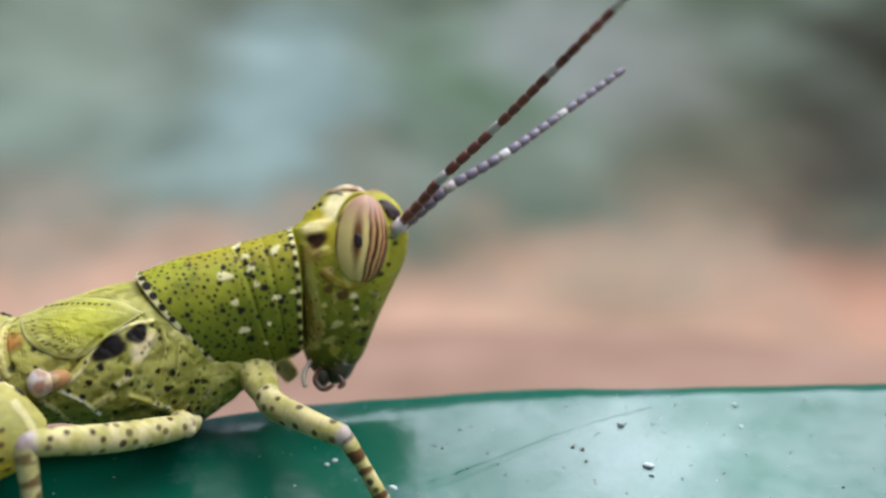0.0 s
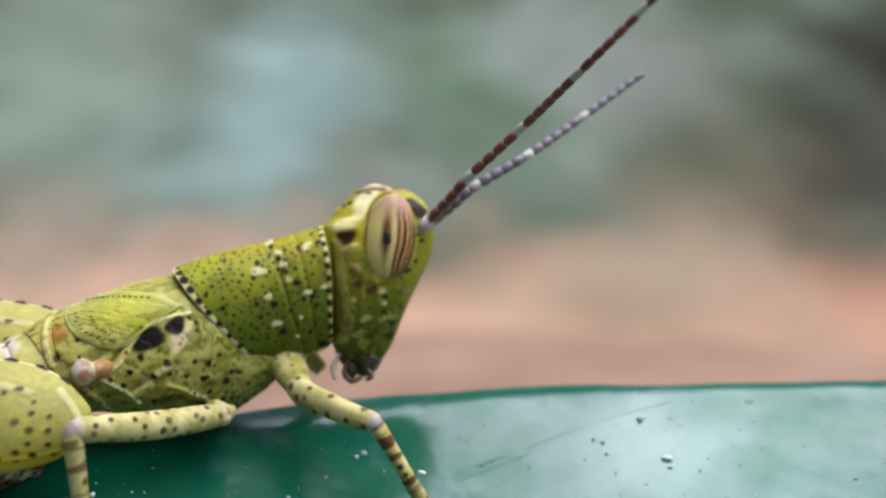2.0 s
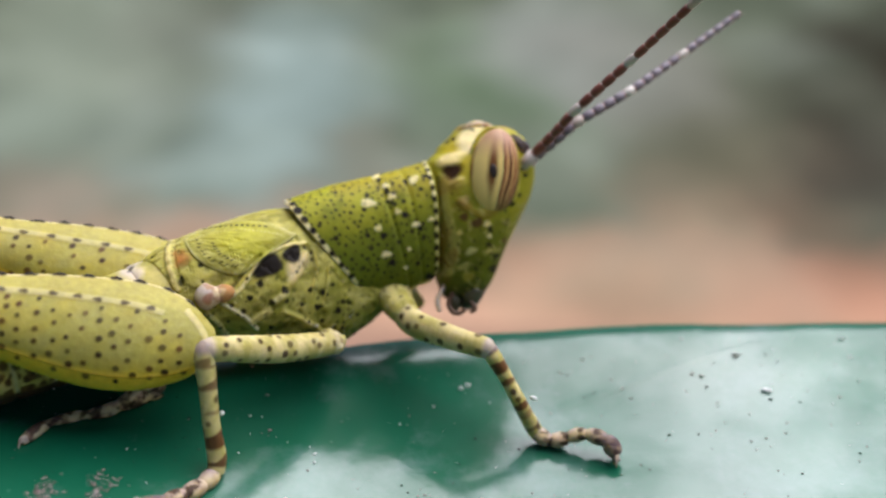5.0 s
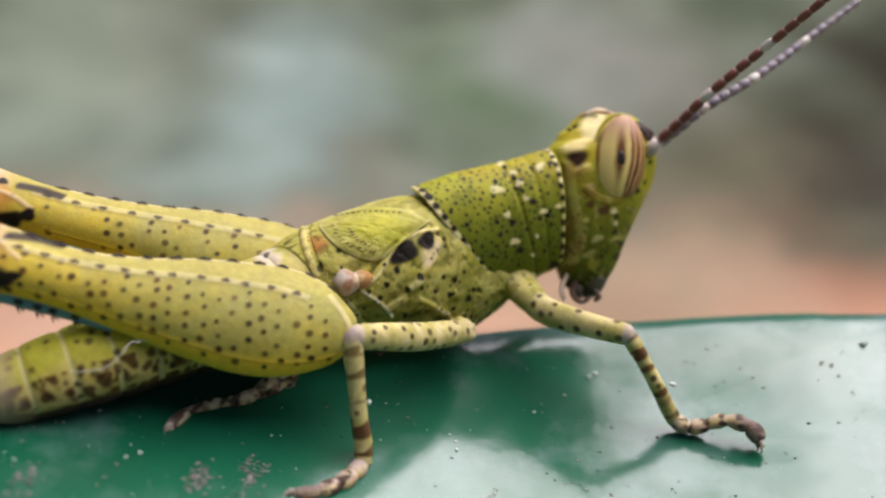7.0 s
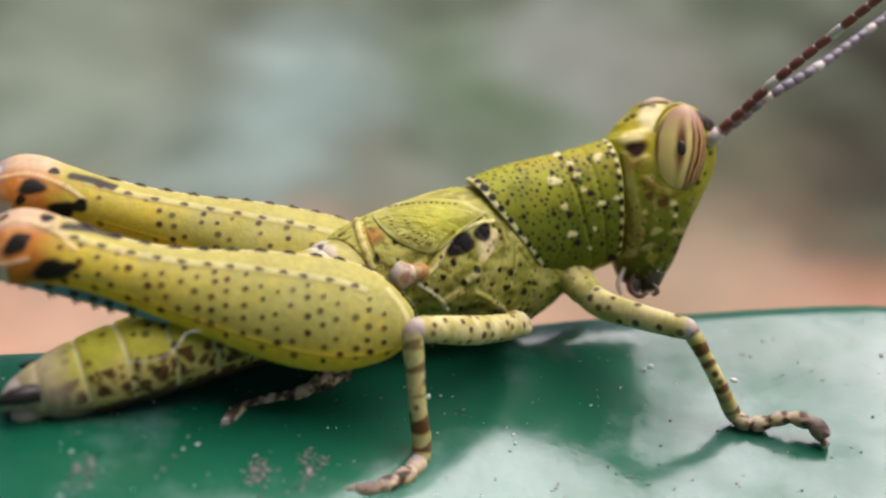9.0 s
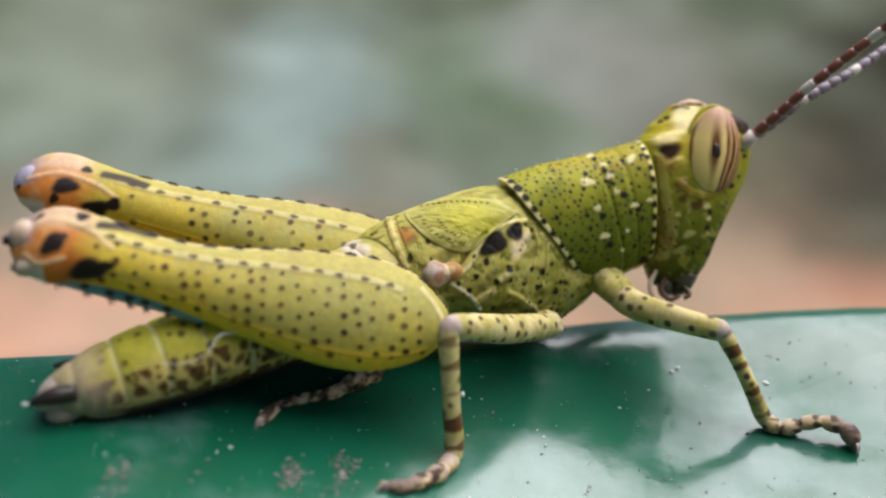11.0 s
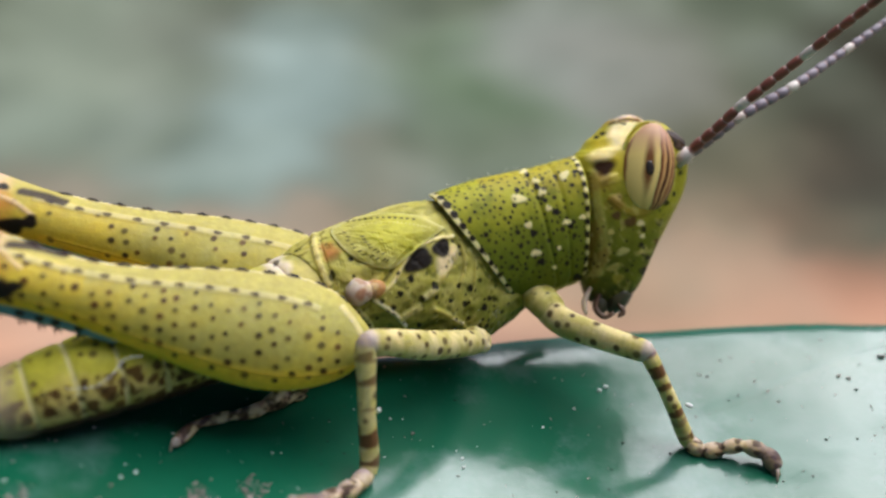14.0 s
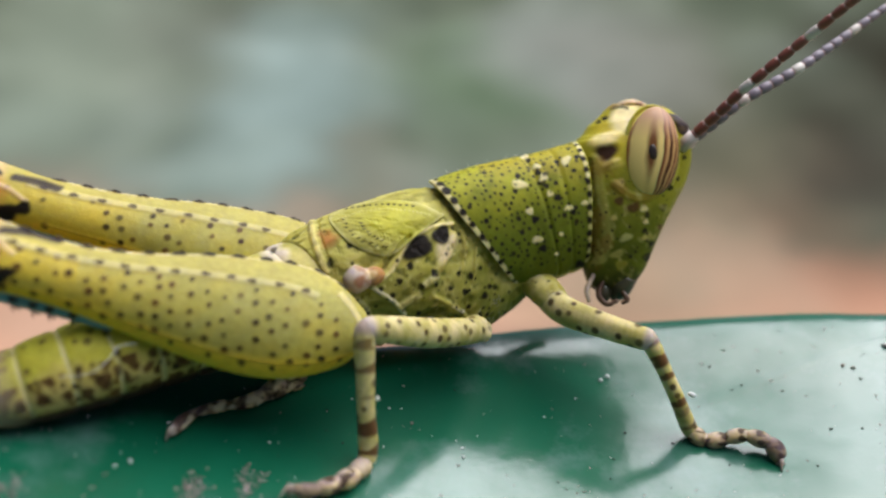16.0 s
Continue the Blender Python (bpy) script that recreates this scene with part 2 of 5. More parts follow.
def distance_skin():
    """Far vegetation out of focus: soft clumps of light and dark foliage on grey green, bare earth at its foot."""
    m, tree, p = nodes("distant_foliage", 1.0)
    p.inputs["Specular IOR Level"].default_value = 0.0
    c = tree.nodes.new("ShaderNodeTexCoord")
    place = tree.nodes.new("ShaderNodeVectorMath")
    place.operation = "MULTIPLY"
    tree.links.new(c.outputs["Object"], place.inputs[0])
    place.inputs[1].default_value = (1, 0, 1.5)
    warp = noise_of(tree, 1.6, 3)
    bend = tree.nodes.new("ShaderNodeVectorMath")
    bend.operation = "MULTIPLY_ADD"
    tree.links.new(warp.outputs["Color"], bend.inputs[0])
    bend.inputs[1].default_value = (0.8, 0, 0.8)
    tree.links.new(place.outputs[0], bend.inputs[2])
    n = noise_of(tree, 2.2, 4)
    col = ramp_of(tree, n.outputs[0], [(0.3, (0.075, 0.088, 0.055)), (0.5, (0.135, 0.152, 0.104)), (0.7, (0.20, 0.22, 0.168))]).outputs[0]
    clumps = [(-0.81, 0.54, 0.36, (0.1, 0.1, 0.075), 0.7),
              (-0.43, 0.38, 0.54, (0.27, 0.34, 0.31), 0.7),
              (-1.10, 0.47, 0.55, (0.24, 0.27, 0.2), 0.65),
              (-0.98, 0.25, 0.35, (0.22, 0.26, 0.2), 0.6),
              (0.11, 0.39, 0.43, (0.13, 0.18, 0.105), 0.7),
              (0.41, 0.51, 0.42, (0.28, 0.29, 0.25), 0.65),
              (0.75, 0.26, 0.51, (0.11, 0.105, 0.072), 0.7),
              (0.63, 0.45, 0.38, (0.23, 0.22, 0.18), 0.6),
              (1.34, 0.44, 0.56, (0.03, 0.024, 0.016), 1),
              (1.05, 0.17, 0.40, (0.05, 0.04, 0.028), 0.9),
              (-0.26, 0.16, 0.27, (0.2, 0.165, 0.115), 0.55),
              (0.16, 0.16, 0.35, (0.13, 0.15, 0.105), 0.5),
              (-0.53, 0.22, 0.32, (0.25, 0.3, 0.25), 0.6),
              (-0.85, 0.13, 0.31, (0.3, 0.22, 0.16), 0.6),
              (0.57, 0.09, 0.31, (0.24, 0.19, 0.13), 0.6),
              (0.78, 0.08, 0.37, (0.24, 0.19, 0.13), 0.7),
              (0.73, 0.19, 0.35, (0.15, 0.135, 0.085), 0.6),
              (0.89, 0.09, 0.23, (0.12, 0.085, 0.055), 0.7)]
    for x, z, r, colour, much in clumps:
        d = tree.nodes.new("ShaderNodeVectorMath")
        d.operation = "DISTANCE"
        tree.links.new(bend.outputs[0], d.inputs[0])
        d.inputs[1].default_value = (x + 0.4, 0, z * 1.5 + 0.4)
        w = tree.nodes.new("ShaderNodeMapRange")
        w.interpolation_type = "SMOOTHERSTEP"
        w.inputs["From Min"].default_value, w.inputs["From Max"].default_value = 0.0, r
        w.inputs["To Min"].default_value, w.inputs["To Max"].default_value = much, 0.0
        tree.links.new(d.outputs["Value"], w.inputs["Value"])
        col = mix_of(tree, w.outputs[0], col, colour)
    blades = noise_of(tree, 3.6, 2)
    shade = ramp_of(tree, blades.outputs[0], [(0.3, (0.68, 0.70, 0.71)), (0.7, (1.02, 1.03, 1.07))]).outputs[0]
    leafy = tree.nodes.new("ShaderNodeMix")
    leafy.data_type, leafy.blend_type = "RGBA", "MULTIPLY"
    leafy.inputs[0].default_value = 1.0
    tree.links.new(col, leafy.inputs[6])
    tree.links.new(shade, leafy.inputs[7])
    col = leafy.outputs[2]
    sep = tree.nodes.new("ShaderNodeSeparateXYZ")
    tree.links.new(c.outputs["Object"], sep.inputs[0])
    ragged = noise_of(tree, 2.5, 4)
    high = tree.nodes.new("ShaderNodeMath")
    high.operation = "MULTIPLY_ADD"
    tree.links.new(ragged.outputs[0], high.inputs[0])
    high.inputs[1].default_value = 0.35
    tree.links.new(sep.outputs[2], high.inputs[2])
    foot = ramp_of(tree, high.outputs[0], [(0.08, (1, 1, 1)), (0.34, (0, 0, 0))]).outputs[0]
    bare = ramp_of(tree, noise_of(tree, 1.3, 2).outputs[0], [(0.35, (0.50, 0.34, 0.225)), (0.6, (0.75, 0.35, 0.22))]).outputs[0]
    tree.links.new(mix_of(tree, foot, col, bare), p.inputs["Base Color"])
    return m


def backdrop_mesh():
    bm = bmesh.new()
    rings = []
    for k in range(49):
        g = radians(-100 + 200 * k / 48)
        rings.append([bm.verts.new(((1.9 + 2.08 * j / 12) * math.sin(g), (1.9 + 2.08 * j / 12) * math.cos(g) - 0.3, -0.05 + 0.77 * j / 12)) for j in range(13)])
    for p, q in zip(rings, rings[1:]):
        for j in range(12):
            bm.faces.new((p[j], q[j], q[j + 1], p[j + 1]))
    return bm


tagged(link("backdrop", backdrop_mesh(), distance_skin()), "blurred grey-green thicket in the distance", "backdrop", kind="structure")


# ---- the leaf ----
MARGIN_AT = ([-60, -40, -24, -14, -8, -4, 0, 4, 8, 60], [37, 38, 40.2, 42.8, 44.6, 46.2, 47.8, 49.8, 51, 51])          # depth of the far margin along x
MARGIN_UP = ([-60, -24, -14, -8, -4, 0, 2.5, 6, 12, 20, 30, 60], [-5.2, -4.85, -4.75, -4.8, -4.8, -4.4, -4.05, -3.88, -3.65, -3.35, -3.17, -3.05])    # its height
STEEP = ([-60, -24, -15, -9, -4, 0, 3, 8, 13, 20, 30, 60], [0.6, 0.6, 0.6, 0.77, 0.89, 0.99, 1.0, 1, 1, 0.92, 0.85, 0.8])
LEVEL = ([-60, -3, 2, 5, 8, 12, 60], [0.9, 0.9, 1.5, 2.0, 1.9, 0.9, 0.9])          # breadth of the gentler strip inside the margin


def along(table, x):
    return sum(float(np.interp(x + d, *table)) for d in (-1.8, -0.6, 0.6, 1.8)) / 4


def leaf_height(x, y):
    """The blade falls from its far margin towards the eye, ever steeper, and curls up at both ends."""
    w = along(MARGIN_AT, x) - y
    fall = 0.50 * w + 0.34 * 0.4 * math.log1p(math.exp(min((w - along(LEVEL, x)) / 0.4, 40))) - 0.24 * 0.8 * math.log1p(math.exp(min((w - 4.8) / 0.8, 40)))
    z = along(MARGIN_UP, x) - along(STEEP, x) * fall - 0.15 * math.exp(-max(w, 0.0) / 0.3)
    far = 1 / (1 + math.exp((w - 16) / 4))
    return z + far * (0.06 * noise.noise((x * 0.22, y * 0.3, 7)) + 0.10 * noise.noise((x * 0.1, y * 0.13, 0)) + 0.02 * noise.noise((x * 0.6, y * 0.6, 3)))


def leaf_mesh():
    """A broad blade with a thickness and a thin far margin."""
    bm = bmesh.new()
    nx, ny = 240, 130
    for lift in (0.0, -0.45):
        grid = []
        for i in range(nx + 1):
            u = i / nx
            x = -85 + 175 * (u + 0.6 * u * (1 - u) * (2 * u - 1))
            half = 1 - abs(2 * u - 1) ** 4
            row = []
            for j in range(ny + 1):
                v = 1 - (1 - j / ny) ** 1.7
                y1 = along(MARGIN_AT, x) - 25 * (1 - half) ** 2 + 0.25 * noise.noise((x * 0.09, 0, 9)) + 0.06 * noise.noise((x * 0.7, 0, 4))
                y0 = y1 - 12 - 66 * half
                y = y0 + (y1 - y0) * v
                edge = min(v * 20, (y1 - y) * 1.2, u * 60, (1 - u) * 60, 1)
                row.append(bm.verts.new(at(x, y, leaf_height(x, y) + lift * edge)))
            grid.append(row)
        for i in range(nx):
            for j in range(ny):
                bm.faces.new((grid[i][j], grid[i + 1][j], grid[i + 1][j + 1], grid[i][j + 1]))
    bmesh.ops.remove_doubles(bm, verts=bm.verts[:], dist=1e-7)
    return bm


leaf = link("leaf", leaf_mesh(), LEAF)
leaf.matrix_world = STAND
tagged(leaf, "broad glossy dark green leaf with dust specks and pale sheen", "leaf")



def vein_mesh(rows):
    """A slender rib sunk in the blade but for its back."""
    bm = bmesh.new()
    rings = []
    line = curve_through(rows, 14)
    for k, (x, y) in enumerate(line):
        s = k / (len(line) - 1)
        a, c = line[max(k - 1, 0)], line[min(k + 1, len(line) - 1)]
        d = Vector((c[0] - a[0], c[1] - a[1])).normalized()
        w = 0.34 * (1 - 0.7 * s)
        ring = []
        for q, lift in ((-1.6, -0.05), (-0.8, 0.004), (0, 0.014 * (1 - 0.5 * s)), (0.8, 0.004), (1.6, -0.05)):
            px, py = x - d.y * q * w, y + d.x * q * w
            ring.append(bm.verts.new(at(px, py, leaf_height(px, py) + lift)))
        rings.append(ring)
    for p, q in zip(rings, rings[1:]):
        for j in range(4):
            bm.faces.new((p[j], p[j + 1], q[j + 1], q[j]))
    return bm


for rows in ([(12.5, 46.0), (15.5, 47.0), (19.0, 48.1), (24, 49.4)],):
    link("vein", vein_mesh(rows), LEAF, leaf)


# ---- the grasshopper ----
hopper = new("grasshopper")
hopper.empty_display_size = 0.01
hopper.matrix_world = STAND
tagged(hopper, "young yellow-green grasshopper with black dots, standing on a glossy leaf", "grasshopper")
rnd = random.Random(7)


def part(name, bm, material, parent, label=""):
    return link(name, bm, material, parent, label)


def stain(made, index):
    for v in made["verts"]:
        for f in v.link_faces:
            f.material_index = index
            f.smooth = True


def bump_at(bm, place, normal, r, index, stretch=1.0, squash=0.3, lean=0.0, detail=1):
    """A low lens of radius r millimetres on a surface, place and normal in metres; lean turns its long axis."""
    n = Vector(normal).normalized()
    across = Vector((math.cos(radians(lean)), 0, math.sin(radians(lean))))
    across = (across - n * across.dot(n)).normalized()
    m = Matrix((across, n.cross(across), n)).transposed().to_4x4()
    m = Matrix.Translation(place) @ m @ Matrix.Diagonal((r * stretch * MM, r * MM, r * squash * MM, 1))
    stain(bmesh.ops.create_icosphere(bm, subdivisions=detail, radius=1, matrix=m), index)


def dab(bm, bvh, x, z, r, index, stretch=1.0, lean=0.0, squash=0.3, detail=2):
    """A marking on the near side at (x, z); on a miss nothing."""
    hit = bvh.ray_cast(at(x, 15, z), Vector((0, 1, 0)))
    if hit[0] is not None:
        n = hit[1] if hit[1].y < 0 else -hit[1]
        bump_at(bm, hit[0], n, r, index, stretch, squash, lean, detail)


def cord(bm, line, r, index, around=6):
    """A round thread of radius r millimetres through places in metres; r may be a function of 0 to 1."""
    rings = []
    for k, c in enumerate(line):
        t = (line[min(k + 1, len(line) - 1)] - line[max(k - 1, 0)]).normalized()
        s = t.cross(Vector((0.13, -1, 0.31))).normalized()
        u = s.cross(t)
        q = (r(k / max(len(line) - 1, 1)) if callable(r) else r) * MM
        rings.append([bm.verts.new(c + s * q * math.cos(2 * math.pi * j / around) + u * q * math.sin(2 * math.pi * j / around)) for j in range(around)])
    made = []
    for p, q in zip(rings, rings[1:]):
        made += [bm.faces.new((p[j], p[(j + 1) % around], q[(j + 1) % around], q[j])) for j in range(around)]
    if len(rings) > 1:
        made += [bm.faces.new(rings[0][::-1]), bm.faces.new(rings[-1])]
    for f in made:
        f.material_index = index


def bvh_of(bm):
    bm.normal_update()
    return BVHTree.FromBMesh(bm)


def glide(rows, n):
    """n even steps along a smooth line through the rows."""
    line = np.array(curve_through(rows, 16))
    far = np.r_[0, np.cumsum(np.linalg.norm(np.diff(line[:, :3], axis=0), axis=1))]
    s = np.linspace(0, far[-1], n)
    return np.stack([np.interp(s, far, line[:, k]) for k in range(line.shape[1])], 1)


def tube(rows, nu, na, power=2.0, up=(0, 0, 1), ripple=None, keel=0.0, lens=0.0):
    """A grid of points round a line of (x, y, z, half width, half height)."""
    line = glide(rows, nu)
    t = np.gradient(line[:, :3], axis=0)
    t /= np.linalg.norm(t, axis=1)[:, None]
    side = np.cross(t, np.array(up, float))
    side /= np.linalg.norm(side, axis=1)[:, None]
    top = np.cross(side, t)
    g = np.linspace(0, 2 * np.pi, na, endpoint=False)
    c, s = np.cos(g), np.sin(g)
    q = (np.abs(c) ** power + np.abs(s) ** power) ** (-1 / power) * (1 + keel * np.abs(s) ** 14)
    r = np.array([ripple(v) for v in np.linspace(0, 1, nu)])[:, None] if ripple else np.ones((nu, 1))
    return line[:, None, :3] + side[:, None] * ((line[:, 3:4] * r) * (q * c * (1 - lens * np.abs(s) ** 2)))[..., None] + top[:, None] * ((line[:, 4:5] * r) * (q * s))[..., None]


def clouds(p, scale, seed):
    """Soft patches from -1 to 1 over points."""
    r = np.random.RandomState(seed)
    out = 0
    for k in range(9):
        w = r.normal(size=3) * scale * (1 + 0.35 * k)
        out = out + np.sin(p @ w + r.uniform(0, 6.3)) / (1 + 0.35 * k)
    return np.clip(out / 3.2, -1, 1)


def blend(a, b, w):
    return np.array(a) * (1 - np.asarray(w)[..., None]) + np.array(b) * np.asarray(w)[..., None]


class Hide:
    """A surface grid that takes pigment spots, lines and relief before it becomes a mesh."""

    def __init__(self, p, base, wrap=True, cap=True):
        self.p, self.wrap, self.cap = np.array(p), wrap, cap
        nu, na = p.shape[:2]
        self.s = np.repeat(np.linspace(0, 1, nu)[:, None], na, 1)
        du = np.gradient(self.p, axis=0)
        dv = (np.roll(self.p, -1, 1) - np.roll(self.p, 1, 1)) if wrap else np.gradient(self.p, axis=1)
        n = np.cross(du, dv)
        n /= np.linalg.norm(n, axis=2)[..., None] + 1e-9
        out = self.p - self.p.mean(1, keepdims=True)
        n *= np.where((n * out).sum(2).mean() < 0, -1, 1)
        self.n, self.near = n, n[..., 1] < 0.25
        self.c = np.array(base(self)) * np.ones((nu, na, 3))

    def lay(self, w, colour, much=1.0, lift=0.0):
        w = np.clip(w, 0, 1)
        w = w * w * (3 - 2 * w)
        self.c = self.c + (np.array(colour) - self.c) * (w * much)[..., None]
        if lift:
            self.p = self.p + self.n * (w * lift)[..., None]

    def spot(self, x, z, r, colour, stretch=1.0, lean=0.0, much=1.0, lift=0.0, soft=0.3):
        """A stain on the near side round (x, z)."""
        a = math.radians(lean)
        dx, dz = self.p[..., 0] - x, self.p[..., 2] - z
        u, v = (dx * math.cos(a) + dz * math.sin(a)) / stretch, dz * math.cos(a) - dx * math.sin(a)
        q = np.hypot(u, v) / r + 0.12 * np.sin(3 * np.arctan2(v, u) + x * 9)
        self.lay(np.where(self.near, (1 + soft - q) / (2 * soft), 0), colour, much, lift)

    def dot(self, i, j, r, colour, much=1.0, lift=0.0, soft=0.35):
        """A round stain at a grid place, on any side."""
        q = np.linalg.norm(self.p - self.p[i, j], axis=2) / r
        self.lay((1 + soft - q) / (2 * soft), colour, much, lift)

    def line(self, rows, w, colour, much=1.0, lift=0.0):
        """A stroke over the near side through (x, z) rows."""
        pts = np.array(curve_through(rows, 8))
        d = np.full(self.p.shape[:2], 1e9)
        for x, z in pts:
            d = np.minimum(d, (self.p[..., 0] - x) ** 2 + (self.p[..., 2] - z) ** 2)
        self.lay(np.where(self.near, 1.35 - np.sqrt(d) / w, 0) / 0.9, colour, much, lift)

    def scatter(self, count, sizes, colour, lo=0.0, hi=1.0, keep=None, much=1.0, gap=2.2, lift=0.0):
        """Dots strewn at random, none over another."""
        nu, na = self.p.shape[:2]
        done = []
        for k in range(count * 6):
            if len(done) >= count:
                break
            i, j = int((lo + (hi - lo) * rnd.random()) * (nu - 1)), rnd.randrange(na)
            r = rnd.uniform(*sizes)
            c = self.p[i, j].copy()
            if (keep and not keep(self, i, j)) or any((abs(c - e) ** 2).sum() < (gap * max(r, f)) ** 2 for e, f in done):
                continue
            done.append((c, r))
            self.dot(i, j, r, colour, much * rnd.uniform(0.75, 1), lift)

    def build(self, name, parent, label="", material=None):
        nu, na = self.p.shape[:2]
        v = (self.p.reshape(-1, 3) - np.array(BASE)) * MM
        k = np.arange(nu * na).reshape(nu, na)
        if self.wrap:
            a, b = k[:-1], k[1:]
            f = np.stack([a, np.roll(a, -1, 1), np.roll(b, -1, 1), b], -1).reshape(-1, 4).tolist()
        else:
            f = np.stack([k[:-1, :-1], k[:-1, 1:], k[1:, 1:], k[1:, :-1]], -1).reshape(-1, 4).tolist()
        if self.wrap and self.cap:
            f += [k[0].tolist()[::-1], k[-1].tolist()]
        me = bpy.data.meshes.new(name)
        me.from_pydata(v.tolist(), [], f)
        me.materials.append(material or CUTICLE)
        tint = me.color_attributes.new("pigment", "FLOAT_COLOR", "POINT")
        rgba = np.ones((nu * na, 4), np.float32)
        rgba[:, :3] = np.clip(self.c.reshape(-1, 3) * (0.97, 0.88, 0.74), 0.003, 0.95)
        tint.data.foreach_set("color", rgba.ravel())
        me.polygons.foreach_set("use_smooth", [True] * len(me.polygons))
        bm = bmesh.new()
        bm.from_mesh(me)
        bmesh.ops.recalc_face_normals(bm, faces=bm.faces[:])
        bm.to_mesh(me)
        bm.free()
        ob = new(name, me)
        ob.parent = parent
        return tagged(ob, label)


# pigments; FERN also carries the shade painted low on the body
INK, UMBER, IVORY, STRAW = (0.012, 0.008, 0.006), (0.09, 0.04, 0.014), (0.80, 0.72, 0.42), (0.52, 0.46, 0.15)
MOSS, LIME, FERN = (0.19, 0.22, 0.010), (0.37, 0.385, 0.025), (0.095, 0.135, 0.008)
AMBER, ROSE, MAUVE, BUFF = (0.52, 0.19, 0.03), (0.66, 0.48, 0.36), (0.30, 0.25, 0.33), (0.50, 0.47, 0.22)


# ---- pronotum ----
def saddle(x):
    """Centre and half sizes of the neck shield at x."""
    cy = float(np.interp(x, [-1, 1.5, 4, 7.3], [45.5, 46.4, 47.2, 47.9]))
    top = float(np.interp(x, [-1, -0.84, 1.26, 4.05, 6.9, 7.4], [3.0, 3.08, 3.82, 4.5, 5.35, 5.4]))
    low = float(np.interp(x, [-1, 3.4, 5.05, 6.6, 7.4], [-3.2, -1.95, -1.7, -1.1, -0.7]))
    half = float(np.interp(x, [-1, 1.5, 4, 7.3], [2.35, 2.4, 2.2, 2.05]))
    return cy, (top + low) / 2, half, (top - low) / 2


def saddle_point(u, g):
    """u from the hind margin 0 to the front margin 1; g from the crest, radians, near side positive."""
    c = math.cos(g)
    x = -0.84 + 0.679 * (3.08 - 3.12 * c)
    x = x + (6.75 - 0.55 * max(c, 0) ** 2 - 0.1 * abs(c) ** 3 - (0.5 if c < -0.8 else 0) * (-c - 0.8) * 5 - x) * u
    cy, cz, w, h = saddle(x)
    s, k = math.sin(g), 2.35
    q = (abs(c) ** k + abs(s) ** k) ** (-1 / k)
    groove = 0.06 * math.exp(-((u - 0.62) / 0.02) ** 2) + 0.05 * math.exp(-((u - 0.8) / 0.02) ** 2)
    q *= 1 - 0.02 * math.exp(-u / 0.05)
    q *= 1 - groove * (abs(s) ** 0.5) * 0.5
    return Vector((x, cy - w * q * s, cz + h * q * c))


